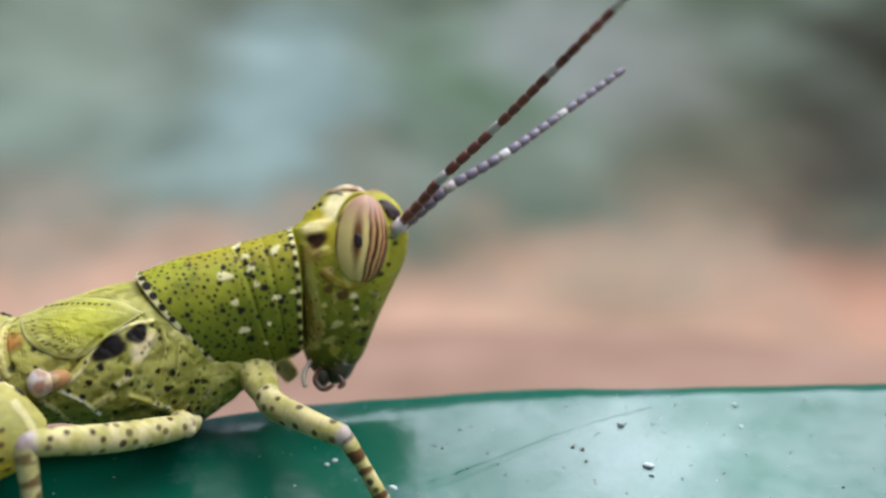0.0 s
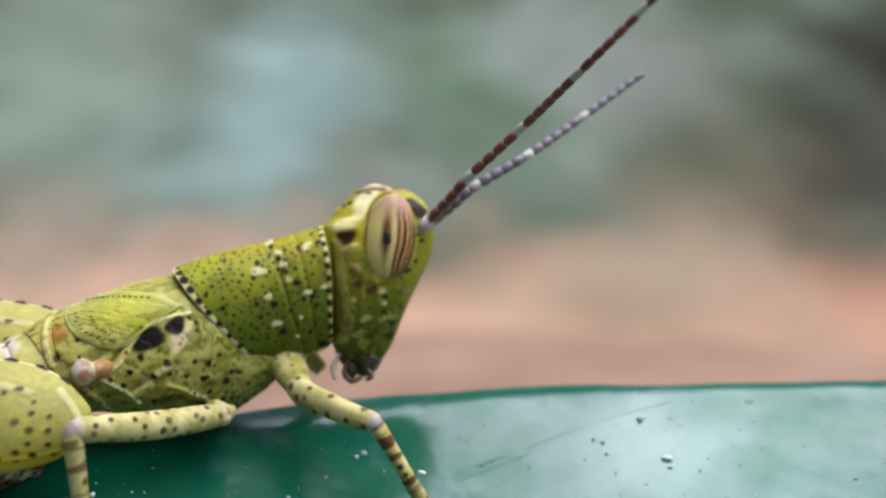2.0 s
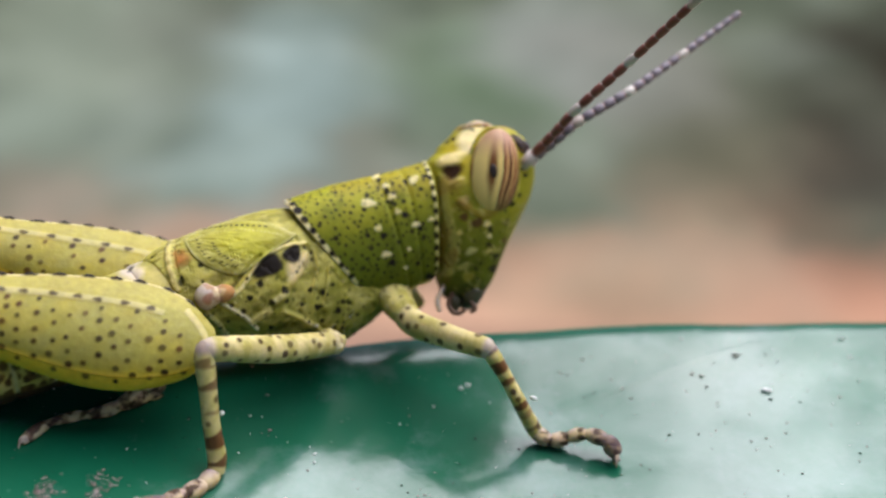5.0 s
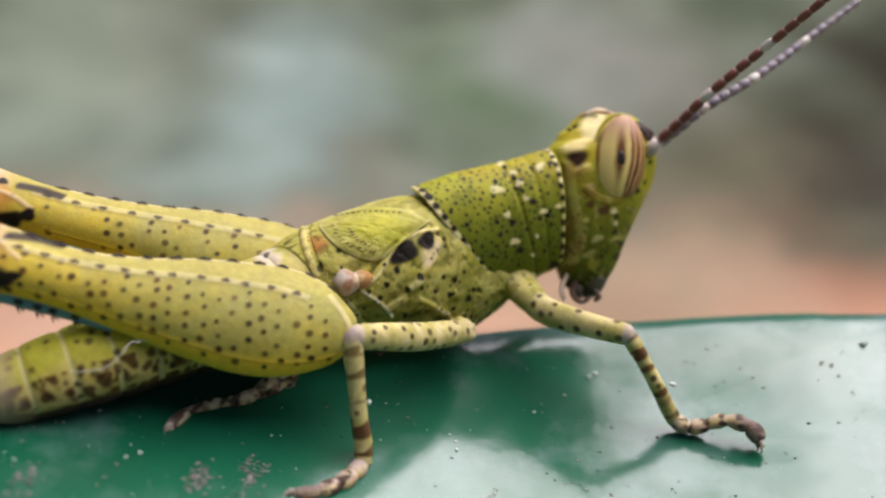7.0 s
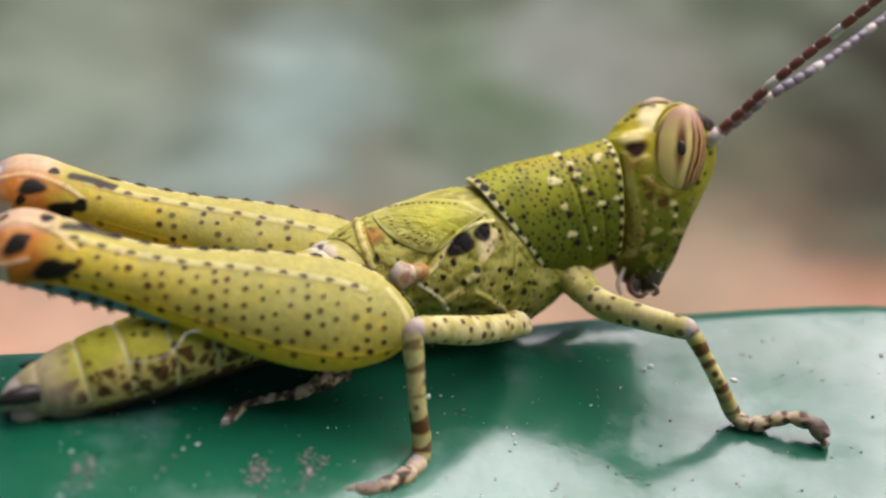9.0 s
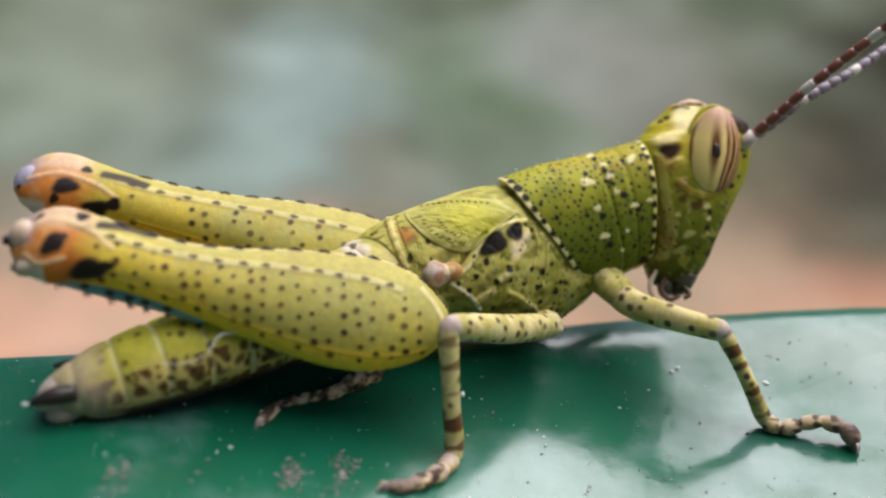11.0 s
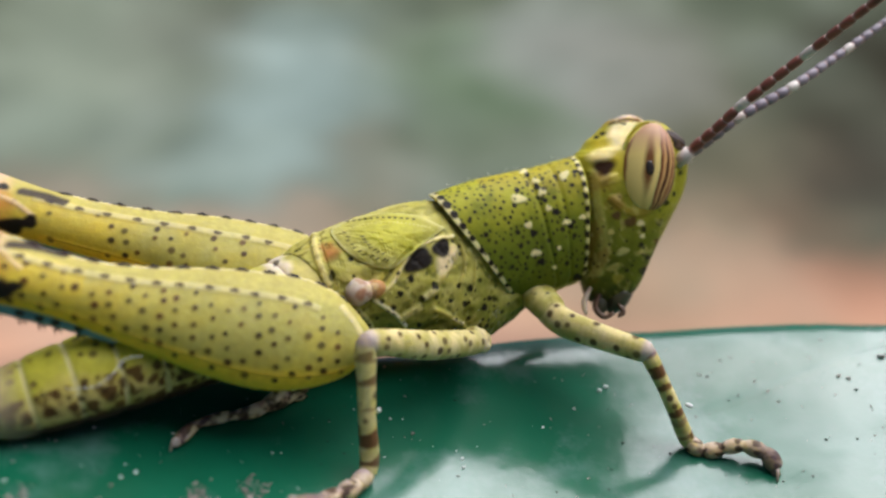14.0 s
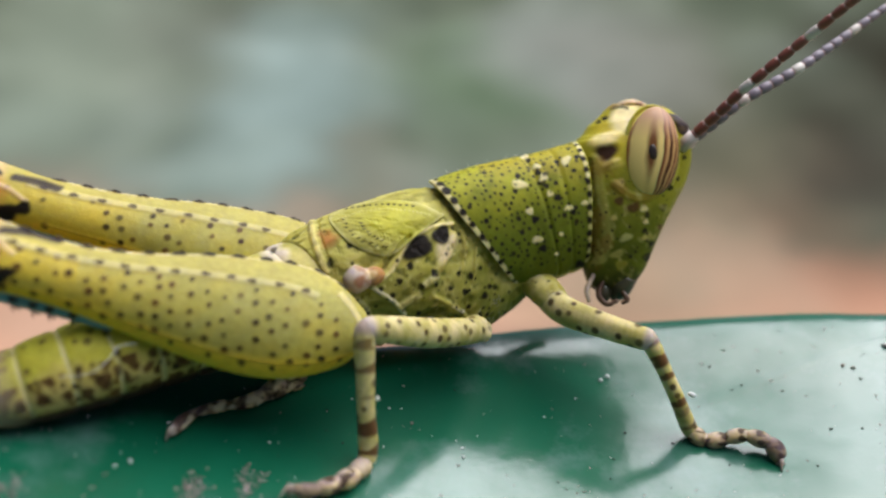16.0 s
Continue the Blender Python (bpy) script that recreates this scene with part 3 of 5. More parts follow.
def pronotum_hide():
    nu, ng = 190, 300
    p = np.array([[tuple(saddle_point(i / (nu - 1), radians(-158 + 316 * j / (ng - 1)))) for j in range(ng)] for i in range(nu)])

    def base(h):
        # olive to green is its own; the dark lower flank holds painted shade too
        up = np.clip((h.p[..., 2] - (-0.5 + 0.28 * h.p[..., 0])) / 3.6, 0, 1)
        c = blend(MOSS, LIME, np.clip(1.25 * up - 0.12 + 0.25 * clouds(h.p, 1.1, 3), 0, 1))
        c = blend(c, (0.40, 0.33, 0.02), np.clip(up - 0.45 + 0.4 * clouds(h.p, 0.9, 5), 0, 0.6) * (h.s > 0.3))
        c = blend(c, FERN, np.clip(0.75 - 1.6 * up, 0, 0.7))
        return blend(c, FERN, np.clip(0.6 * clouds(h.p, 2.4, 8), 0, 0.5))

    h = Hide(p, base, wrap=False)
    for x, z, r, st, lean in ((3.30, 2.86, 0.2, 1.8, -4), (4.42, 3.20, 0.17, 1.35, 55), (5.50, 4.03, 0.17, 1.7, 52), (4.73, 2.45, 0.14, 1.1, 0), (4.12, 3.72, 0.15, 1.3, 10), (3.61, 4.26, 0.15, 1.3, 20),
                              (3.77, 1.63, 0.15, 1.2, 20), (5.61, 1.81, 0.13, 1.7, 15), (4.15, 0.34, 0.15, 1.7, 12), (6.37, 2.06, 0.1, 1.7, 10), (5.26, 0.60, 0.09, 1.2, 0), (5.09, -0.32, 0.09, 1.2, 0)):
        h.spot(x, z, r, IVORY, st, lean, 0.95, 0.03, 0.25)
    for x, z, r in ((3.24, 3.25, 0.12), (4.19, 3.44, 0.13), (4.57, 2.81, 0.11), (5.09, 2.28, 0.16), (5.82, 1.62, 0.13), (4.04, 1.27, 0.16), (4.42, -0.06, 0.17), (6.26, -0.84, 0.22), (3.11, 2.53, 0.1), (3.76, 4.06, 0.12), (6.01, 4.23, 0.11)):
        h.spot(x, z, r, INK, 1.15, 20)

    def edge(u, deg, r, colour, stretch=1.0):
        for side in (1, -1):
            c = saddle_point(u, radians(side * deg))
            t = (saddle_point(u, radians(side * deg + 2)) - c).normalized()
            e = h.p - np.array(c)
            along = e @ np.array(t)
            q = np.sqrt(np.maximum((e ** 2).sum(2) - along ** 2, 0) + (along / stretch) ** 2) / r
            h.lay((1.25 - q) / 0.5, colour, 1, 0.015)

    for k in range(13):
        edge(0.014, 2 + 12.4 * k, 0.16, IVORY, 2.0)
    for k, r in enumerate((0.09, 0.13, 0.18, 0.21, 0.18, 0.16, 0.14, 0.14, 0.13, 0.12, 0.1, 0.09)):
        edge(0.03, 8.5 + 12.4 * k, r, INK, 1.15)
    for k in range(13):
        edge(0.975, 6 + 11 * k, 0.14, INK, 1.1)
        edge(0.98, 11.5 + 11 * k, 0.11, BUFF if k > 5 else IVORY, 1.3)
    for k in range(20):
        edge(0.1 + 0.045 * k, 157, 0.12, STRAW, 2)
    h.scatter(560, (0.05, 0.095), INK, 0.03, 0.97, lambda q, i, j: abs(j / ng - 0.5) < 0.42, gap=3.0)
    h.scatter(70, (0.10, 0.14), INK, 0.03, 0.97, lambda q, i, j: abs(j / ng - 0.5) < 0.46, gap=3.5)
    return h


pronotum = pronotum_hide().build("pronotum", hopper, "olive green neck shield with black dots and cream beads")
rim = pronotum.modifiers.new("thickness", "SOLIDIFY")
rim.thickness, rim.offset = 0.00012, -1


# ---- thorax and its plates ----
def thorax_hide():
    p = tube([(4.3, 47, -1.4, 0.5, 0.6), (4.1, 47, -1.4, 0.8, 0.9), (3.2, 46.9, -1.3, 1.4, 1.9), (1.6, 46.7, -1.1, 2.2, 3.2), (0.0, 46.2, -0.75, 2.6, 3.45), (-2, 45.2, -0.8, 2.82, 3.35), (-4.0, 44.4, -0.95, 2.85, 2.75), (-5.4, 43.7, -1.3, 2.7, 2.4), (-6.3, 43.1, -1.7, 2.4, 2.05)], 260, 320, 2.2)

    def base(h):
        c = blend((0.32, 0.32, 0.05), (0.58, 0.55, 0.20), np.clip(0.5 + 0.6 * clouds(h.p, 1.6, 11), 0, 1))
        c = blend(c, MOSS, np.clip(0.55 * clouds(h.p, 2.6, 12) + np.clip((h.p[..., 0] - 0.8) / 3, 0, 0.4), 0, 0.75))
        # green deepens towards the belly, partly shade put into the colour
        c = blend(c, FERN, np.clip((-1.2 - h.p[..., 2]) * 0.3 + 0.5 * clouds(h.p, 2.0, 14), 0, 0.55))
        return blend(c, (0.52, 0.49, 0.13), np.clip((-h.p[..., 0] - 1.2) / 3, 0, 0.5))

    h = Hide(p, base)
    h.line([(-2.81, -0.75), (-2.30, -0.58), (-1.66, -0.52)], 0.32, (0.55, 0.50, 0.12), 0.6)
    # ridges of the side plates
    for rows, w, colour, much, lift in (
            ([(0.29, 0.99), (-0.61, 0.81), (-1.43, 0.29), (-1.95, -0.47), (-2.40, -1.16), (-3.18, -1.74)], 0.09, IVORY, 0.75, 0.10),
            ([(0.35, 0.49), (0.17, -0.23), (-0.20, -0.88), (-0.61, -1.52)], 0.16, STRAW, 0.7, 0.10),
            ([(0.71, 0.67), (0.89, -0.22), (0.70, -1.06)], 0.09, STRAW, 0.45, 0.09),
            ([(1.38, -0.10), (1.29, -1.18), (1.07, -2.01)], 0.07, STRAW, 0.35, 0.08),
            ([(-3.13, -1.77), (-2.28, -2.39), (-1.79, -2.98)], 0.10, (0.78, 0.75, 0.62), 0.95, 0.10),
            ([(-1.91, -2.60), (-1.48, -2.34), (-1.14, -2.12)], 0.15, (0.62, 0.58, 0.26), 0.9, 0.08),
            ([(-0.94, -1.73), (-0.67, -1.52), (-0.43, -1.38)], 0.14, (0.66, 0.63, 0.36), 0.8, 0.06),
            ([(-0.49, -2.23), (0.05, -2.49), (0.53, -2.84), (1.08, -3.33), (1.60, -3.74)], 0.11, (0.52, 0.50, 0.16), 0.8, 0.10),
            ([(0.35, -2.74), (0.71, -2.96), (0.85, -2.94)], 0.05, (0.85, 0.82, 0.7), 0.8, 0.04),
            ([(-5.91, 0.98), (-5.51, -0.01), (-5.03, -1.09)], 0.15, (0.56, 0.50, 0.22), 0.9, 0.12),
            ([(-5.60, 1.04), (-5.22, 0.10), (-4.69, -1.09)], 0.06, (0.34, 0.30, 0.08), 0.7, -0.08),
            ([(-3.80, -2.22), (-3.44, -2.72), (-3.21, -3.33)], 0.13, (0.60, 0.57, 0.30), 0.9, 0.1)):
        h.line(rows, w * 1.05, colour, min(much * 1.2, 1), lift)
    h.line([(-2.67, -0.99), (-2.12, -0.23), (-1.55, 0.41)], 0.10, (0.10, 0.09, 0.012), 0.7, -0.12)
    h.line([(-1.19, -3.26), (-0.49, -2.92), (0.22, -3.12), (0.95, -3.79)], 0.2, (0.10, 0.11, 0.015), 0.5, -0.1)
    h.spot(0.05, -0.05, 0.4, (0.76, 0.66, 0.46), 1.7, 62, 0.9, 0, 0.4)
    for x, z, r, st in ((-1.55, 0.57, 0.11, 1.8), (-1.06, 0.83, 0.11, 1.6), (-0.43, 1.20, 0.16, 1.2), (-1.54, -0.87, 0.16, 1.2), (-1.98, -1.53, 0.14, 1), (-1.05, -1.77, 0.15, 1), (-0.49, -1.17, 0.15, 1.2), (0.89, -2.07, 0.14, 1.1), (1.81, -2.27, 0.16, 1.1),
                        (0.23, -1.89, 0.11, 1), (0.59, -1.23, 0.1, 1.3), (1.57, -3.28, 0.13, 1), (1.94, -3.18, 0.12, 1), (1.13, -1.36, 0.12, 1.5), (-1.19, -2.97, 0.11, 1.2), (2.31, -1.91, 0.12, 1)):
        h.spot(x, z, r, INK, st, 75)
    for x, z, r in ((-5.21, 0.51, 0.2), (-4.97, 0.10, 0.2), (-4.94, 0.33, 0.25)):
        h.spot(x, z, r, (0.40, 0.15, 0.04), 1.4, 10, 0.7, 0, 0.6)
    h.spot(-4.86, -0.75, 0.14, INK, 1.3, 70)
    h.lay(clouds(h.p, 7.0, 15) * 1.5 - 0.35, (0.58, 0.54, 0.22), 0.45, 0.03)
    h.lay(clouds(h.p, 6.0, 16) * 1.6 - 0.25, (0.09, 0.10, 0.008), 0.55, -0.05)
    h.lay(clouds(h.p, 2.6, 17) * 2 - 0.3, (0.12, 0.12, 0.01), 0.45, -0.04)
    h.scatter(60, (0.06, 0.12), (0.60, 0.57, 0.25), 0.1, 0.8, lambda q, i, j: q.p[i, j, 2] < 1, gap=2.4, much=0.6, lift=0.03)
    h.scatter(45, (0.09, 0.14), INK, 0.12, 0.9, lambda q, i, j: q.p[i, j, 2] < 0.8 and q.n[i, j, 1] < 0, gap=3.0)
    h.scatter(190, (0.04, 0.09), INK, 0.12, 0.98, lambda q, i, j: q.p[i, j, 2] < 1.2, gap=3.2)
    h.scatter(60, (0.05, 0.1), (0.05, 0.07, 0.01), 0.1, 0.6, lambda q, i, j: q.p[i, j, 2] < 0, gap=2.2, much=0.7)
    h.spot(-1.20, -0.09, 0.46, INK, 1.55, 38, 1, 0.02, 0.2)
    h.spot(-0.20, 0.48, 0.38, INK, 1.15, 60, 1, 0.02, 0.2)
    return h


thorax = thorax_hide().build("thorax", hopper, "pale green ridged breast plates with black blotches")


def hair_mesh():
    bm = bmesh.new()
    for body, lo, hi, n, way in ((tree_of(thorax), -0.5, 3.2, 40, -1), (tree_of(pronotum), 0, 6, 14, 1)):
        for k in range(n):
            hit = body.ray_cast(at(rnd.uniform(lo, hi), 45 + (1.2 if way > 0 else 0) + rnd.uniform(-0.7, 0.7), 12 * way), Vector((0, 0, -way)))
            if hit[0] is not None:
                tip = Vector((rnd.uniform(-0.2, 0.1), rnd.uniform(-0.15, 0.15), way * (rnd.uniform(0.08, 0.18) if way > 0 else rnd.uniform(0.2, 0.45)))) * MM
                cord(bm, [hit[0], hit[0] + tip], 0.008, 0, 3)
    return bm


tagged(part("hair", hair_mesh(), BUFF_HAIR, hopper, "fine pale hairs"), kind="stuff")


def wing_hide():
    """A short domed pad whose fore edge tucks under the neck shield."""
    rim = np.array(curve_through([(-0.01, 1.38), (-1.20, 1.91), (-2.61, 2.07), (-3.99, 1.88), (-4.91, 1.51), (-5.16, 1.23), (-4.76, 0.74), (-3.96, 0.05), (-3.04, -0.35), (-2.36, -0.42), (-1.84, -0.06), (-1.08, 0.60), (-0.01, 1.38)], 14)[:-1])
    mid = np.array([-2.83, 0.87])
    body = tree_of(thorax)
    rings = []
    for q in np.r_[np.linspace(0.02, 0.95, 42), 0.975, 1.0, 1.004, 0.99]:
        ring = []
        for x, z in mid + (rim - mid) * min(q, 1.0):
            hit = body.ray_cast(at(x, 15, z), Vector((0, 1, 0)))
            y = hit[0].y / MM + BASE.y if hit[0] is not None else body.find_nearest(at(x, 43.2, z))[0].y / MM + BASE.y
            ring.append((x, y - 0.10 - 0.22 * (1 - min(q, 1.0) ** 2) + (0.25 if len(rings) == 44 else 0.5 if len(rings) == 45 else 0), z))
        rings.append(ring)
    p = np.array(rings)

    def base(h):
        c = blend((0.34, 0.34, 0.075), (0.50, 0.48, 0.16), np.clip(0.5 + 0.7 * clouds(h.p, 1.3, 21), 0, 1))
        return blend(c, (0.55, 0.53, 0.25), np.clip((h.s - 0.86) * 10, 0, 0.8))

    h = Hide(p, base, cap=False)
    h.near[:] = True
    h.spot(-2.14, 1.06, 0.9, (0.47, 0.48, 0.04), 1.5, -20, 0.8, 0, 0.8)
    fan = np.array([-1.66, 0.76])
    tips = np.array(curve_through([(-4.83, 1.20), (-4.42, 0.62), (-3.73, 0.13), (-2.82, -0.14), (-2.30, -0.06)], 6))
    for s, first, last in ((0.88, 0, 22), (0.64, 1, 16)):
        for tip in tips[first:last:2]:
            x, z = fan + (tip - fan) * (s + rnd.uniform(-0.02, 0.02))
            d = tip - fan
            h.spot(x, z, 0.036, (0.03, 0.022, 0.006), 3.0, math.degrees(math.atan2(d[1], d[0])), 0.9)
    for k in range(12):
        x, z = np.array([-4.44, 1.67]) * (1 - k / 11) + np.array([-1.44, 1.76]) * (k / 11)
        h.spot(x, z + 0.12 * math.sin(k / 11 * 3.1), 0.05, INK, 1.6, 0)
    h.line([(-4.77, 1.09), (-3.64, 1.51), (-2.14, 1.59), (-0.72, 1.38)], 0.05, (0.54, 0.52, 0.22), 0.7, 0.04)
    return h


wing_hide().build("wing_pad", hopper, "short pale green wing pad with dark dashes")


def hip_hide():
    h = Hide(tube([(-4.2, 41.6, -1.45, 0.05, 0.05), (-4.1, 41.5, -1.44, 0.34, 0.42), (-3.8, 41.4, -1.42, 0.5, 0.62), (-3.5, 41.4, -1.38, 0.44, 0.5), (-3.3, 41.5, -1.34, 0.36, 0.38), (-3.05, 41.6, -1.28, 0.4, 0.42), (-2.8, 41.8, -1.22, 0.26, 0.3), (-2.65, 42.0, -1.2, 0.05, 0.05)], 60, 60), lambda q: blend((0.58, 0.50, 0.50), (0.40, 0.22, 0.10), np.clip((q.s - 0.42) * 4, 0, 1)))
    h.lay(clouds(h.p, 4.0, 91) * 2 - 0.1, (0.34, 0.19, 0.12), 0.75)
    h.spot(-3.60, -1.50, 0.2, (0.35, 0.13, 0.06), 1.4, 60, 0.7)
    h.spot(-3.13, -1.20, 0.2, (0.66, 0.56, 0.38), 1.2, 0, 0.6)
    h.spot(-3.93, -1.19, 0.22, (0.66, 0.62, 0.66), 1.4, 80, 0.7)
    return h


hip_hide().build("hip_joint", hopper, "whitish swollen hip joint")


# ---- abdomen ----
AB = [(-4.5, 44.1, -0.9, 2.4, 1.9), (-7.1, 42.9, -2.0, 2.6, 2.0), (-9.5, 41.5, -3.1, 2.45, 1.95), (-12.5, 39.6, -4.15, 2.15, 1.85), (-14.7, 38.3, -4.85, 1.85, 1.72), (-16.5, 37.5, -5.45, 1.55, 1.5), (-17.6, 37.1, -5.75, 1.2, 1.15), (-18.3, 36.9, -5.9, 0.75, 0.8)]


def abdomen_hide():
    count = 10.5
    h = Hide(tube(AB, 300, 220, 2.05, ripple=lambda s: 1 - 0.06 * (1 - abs(math.sin(math.pi * s * count))) ** 3), lambda q: (0.3, 0.3, 0.05))
    axis = glide(AB, 300)
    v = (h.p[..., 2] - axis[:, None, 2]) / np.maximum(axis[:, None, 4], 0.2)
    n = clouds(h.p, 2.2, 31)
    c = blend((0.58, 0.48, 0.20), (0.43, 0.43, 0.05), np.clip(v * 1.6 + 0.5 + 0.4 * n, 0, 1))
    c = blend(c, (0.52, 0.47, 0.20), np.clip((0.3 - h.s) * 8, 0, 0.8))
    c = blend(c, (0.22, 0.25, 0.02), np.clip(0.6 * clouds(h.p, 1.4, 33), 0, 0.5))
    # near-black underside: shade beneath the belly painted into the colour
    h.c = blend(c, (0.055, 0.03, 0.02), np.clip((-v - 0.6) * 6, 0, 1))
    bar = np.abs(np.sin(np.pi * h.s * count))
    h.lay((0.2 - bar) / 0.12 * (v > -0.7), (0.62, 0.60, 0.34), 0.85)
    h.lay(np.where((v < 0.12) & (v > -0.78), 3.8 * np.abs(clouds(h.p, 2.6, 35)) - 0.6, 0) * (bar > 0.25), (0.10, 0.045, 0.014), 0.92)
    # the painted underside shade, laid again over the brown blotches
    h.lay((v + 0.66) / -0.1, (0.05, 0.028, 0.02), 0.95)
    h.scatter(110, (0.10, 0.2), (0.07, 0.03, 0.010), 0.2, 0.94, lambda q, i, j: -0.72 < v[i, j] < 0.05, 0.9, 2.0)
    h.scatter(150, (0.10, 0.17), (0.04, 0.02, 0.008), 0.1, 0.95, lambda q, i, j: v[i, j] > -0.6, 0.9, 2.6)
    h.spot(-7.68, -0.02, 0.42, (0.66, 0.61, 0.62), 1.5, -35, 0.9, 0.05, 0.5)
    h.spot(-6.94, -0.45, 0.3, (0.64, 0.58, 0.56), 1.3, -40, 0.85, 0.04, 0.5)
    h.spot(-7.39, -0.19, 0.14, INK, 1.2, 0, 0.8)
    h.lay((h.s - 0.84) / 0.1, (0.56, 0.47, 0.38), 0.75)
    h.lay(clouds(h.p, 3.0, 37) * 2 - 0.3 - (h.s < 0.84) * 9, (0.30, 0.20, 0.15), 0.6)
    return h


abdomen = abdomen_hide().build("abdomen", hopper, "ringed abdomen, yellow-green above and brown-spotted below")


def tip_mesh():
    bm = loft([(-17.7, 37.1, -5.7, 1.0, 0.95), (-18.3, 36.9, -5.95, 0.85, 0.75), (-18.75, 36.75, -6.2, 0.55, 0.45), (-19.05, 36.7, -6.35, 0.15, 0.12)], 5, 20)
    return loft([(-17.6, 37.0, -6.35, 0.6, 0.5), (-18.2, 36.8, -6.7, 0.5, 0.4), (-18.6, 36.7, -6.75, 0.15, 0.12)], 5, 16, bm=bm)


part("tail_plate", tip_mesh(), PINKISH, abdomen, "pinkish cream plates at the tail")
part("cercus", loft([(-17.3, 36.2, -5.75, 0.38, 0.36), (-18.0, 35.85, -5.85, 0.36, 0.34), (-18.8, 35.65, -6.08, 0.14, 0.12)], 5, 12), DARK, abdomen, "dark pointed tail appendage")
part("cercus", loft([(-17.8, 37.9, -5.0, 0.3, 0.25), (-18.4, 38.2, -4.95, 0.25, 0.22), (-19.0, 38.3, -5.0, 0.08, 0.06)], 5, 12), DARK, abdomen)


part("cercus_tip", blob(bmesh.new(), (-18.95, 35.65, -6.12), (0.16, 0.1, 0.08), pose(0, 0, 0, 0, -14, 0), 2), GLINT, abdomen, "white tip at the tail")


def limb_hide(rows, dots=0, bands=(), size=(0.12, 0.19), nu=190, na=90, ends=()):
    """A leg joint: pale, with brown cuffs at the given shares of its length and strewn dots."""
    h = Hide(tube(rows, nu, na), lambda q: blend((0.45, 0.42, 0.16), (0.66, 0.60, 0.35), np.clip(0.5 + 0.9 * clouds(q.p, 2.4, int(abs(rows[0][0]) * 7) + 40), 0, 1)))
    n = clouds(h.p, 3.2, 50 + int(abs(rows[-1][2]) * 5))
    for s, wide, much in bands:
        h.lay((wide / 2 - np.abs(h.s - s + 0.03 * n)) / 0.03 + 0.5 + 0.8 * n, (0.13, 0.055, 0.025), much)
    for s, wide, colour in ends:
        h.lay((wide - np.abs(h.s - s)) / wide * 1.6, colour, 0.85)
    h.scatter(dots, size, (0.055, 0.026, 0.012), 0.1, 0.93, None, 0.95, 2.4)
    return h


def tarsus_hide(rows, seed=1):
    """A foot of swollen joints, mottled dark over pale."""
    joints = len(rows) - 1
    h = Hide(tube(rows, 110, 48, ripple=lambda s: 0.74 + 0.36 * abs(math.sin(math.pi * s * joints)) ** 0.7), lambda q: blend((0.66, 0.56, 0.38), (0.45, 0.34, 0.27), np.clip(0.5 + clouds(q.p, 4.0, seed), 0, 1)))
    n = clouds(h.p, 5.5, seed + 5)
    h.lay(n * 2.6 - 0.05, (0.045, 0.022, 0.022), 0.92)
    h.lay(np.clip((h.p[..., 2] - h.p.mean(1)[:, None, 2]) * 3, 0, 1) * (n < 0.2), (0.40, 0.35, 0.46), 0.55)
    h.lay((h.s - 0.62) / 0.2, (0.10, 0.065, 0.085), 0.7)
    return h


def claw_mesh(end, claw):
    bm = bmesh.new()
    e, c = Vector(end), Vector(claw)
    for s in (-1, 1):
        mid = e + c * 0.6 + Vector((0, 0.2 * s, 0.14))
        cord(bm, [at(*p) for p in curve_through([tuple(e), tuple(mid), tuple(e + c * 1.15 + Vector((0, 0.28 * s, -0.12)))], 5)], lambda u: 0.15 * (1 - 0.8 * u), 0, 8)
    blob(bm, e + c * 0.35 + Vector((0, 0, -0.06)), (0.2, 0.2, 0.13), None, 2)
    return bm


# ---- hind legs ----
NEAR = [(-3.3, 40.7, -3.55, 0.1, 0.2), (-3.45, 40.6, -3.52, 0.4, 0.75), (-4.4, 40.2, -3.4, 0.9, 1.55), (-5.9, 39.6, -3.1, 1.2, 2.08), (-7.6, 39, -2.8, 1.25, 2.15), (-9.8, 38.4, -2.3, 1.15, 1.88), (-11.9, 37.8, -1.82, 0.95, 1.46), (-13.9, 37.3, -1.27, 0.8, 1.16),
        (-15.4, 36.9, -0.8, 0.78, 1.1), (-16.4, 36.7, -0.5, 0.82, 1.16), (-17.4, 36.5, -0.24, 0.86, 1.32), (-18.2, 36.35, -0.16, 0.86, 1.4), (-19.0, 36.25, -0.2, 0.72, 1.15), (-19.5, 36.15, -0.25, 0.45, 0.75), (-19.75, 36.1, -0.28, 0.08, 0.15)]
FAR = [(-5, 45.4, -1.3, 0.6, 0.9), (-7, 44.6, -0.75, 1.15, 1.8), (-10.6, 43, 0.05, 1.1, 1.75), (-13, 42.1, 0.75, 0.9, 1.3), (-15.2, 41.3, 1.3, 0.8, 1.1), (-17, 40.7, 1.8, 0.8, 1.06), (-18, 40.35, 2.12, 0.8, 1.1), (-19, 40.0, 2.25, 0.86, 1.35),
       (-19.8, 39.8, 2.32, 0.84, 1.35), (-20.5, 39.65, 2.28, 0.66, 1.05), (-20.95, 39.55, 2.2, 0.4, 0.65), (-21.15, 39.5, 2.15, 0.08, 0.15)]


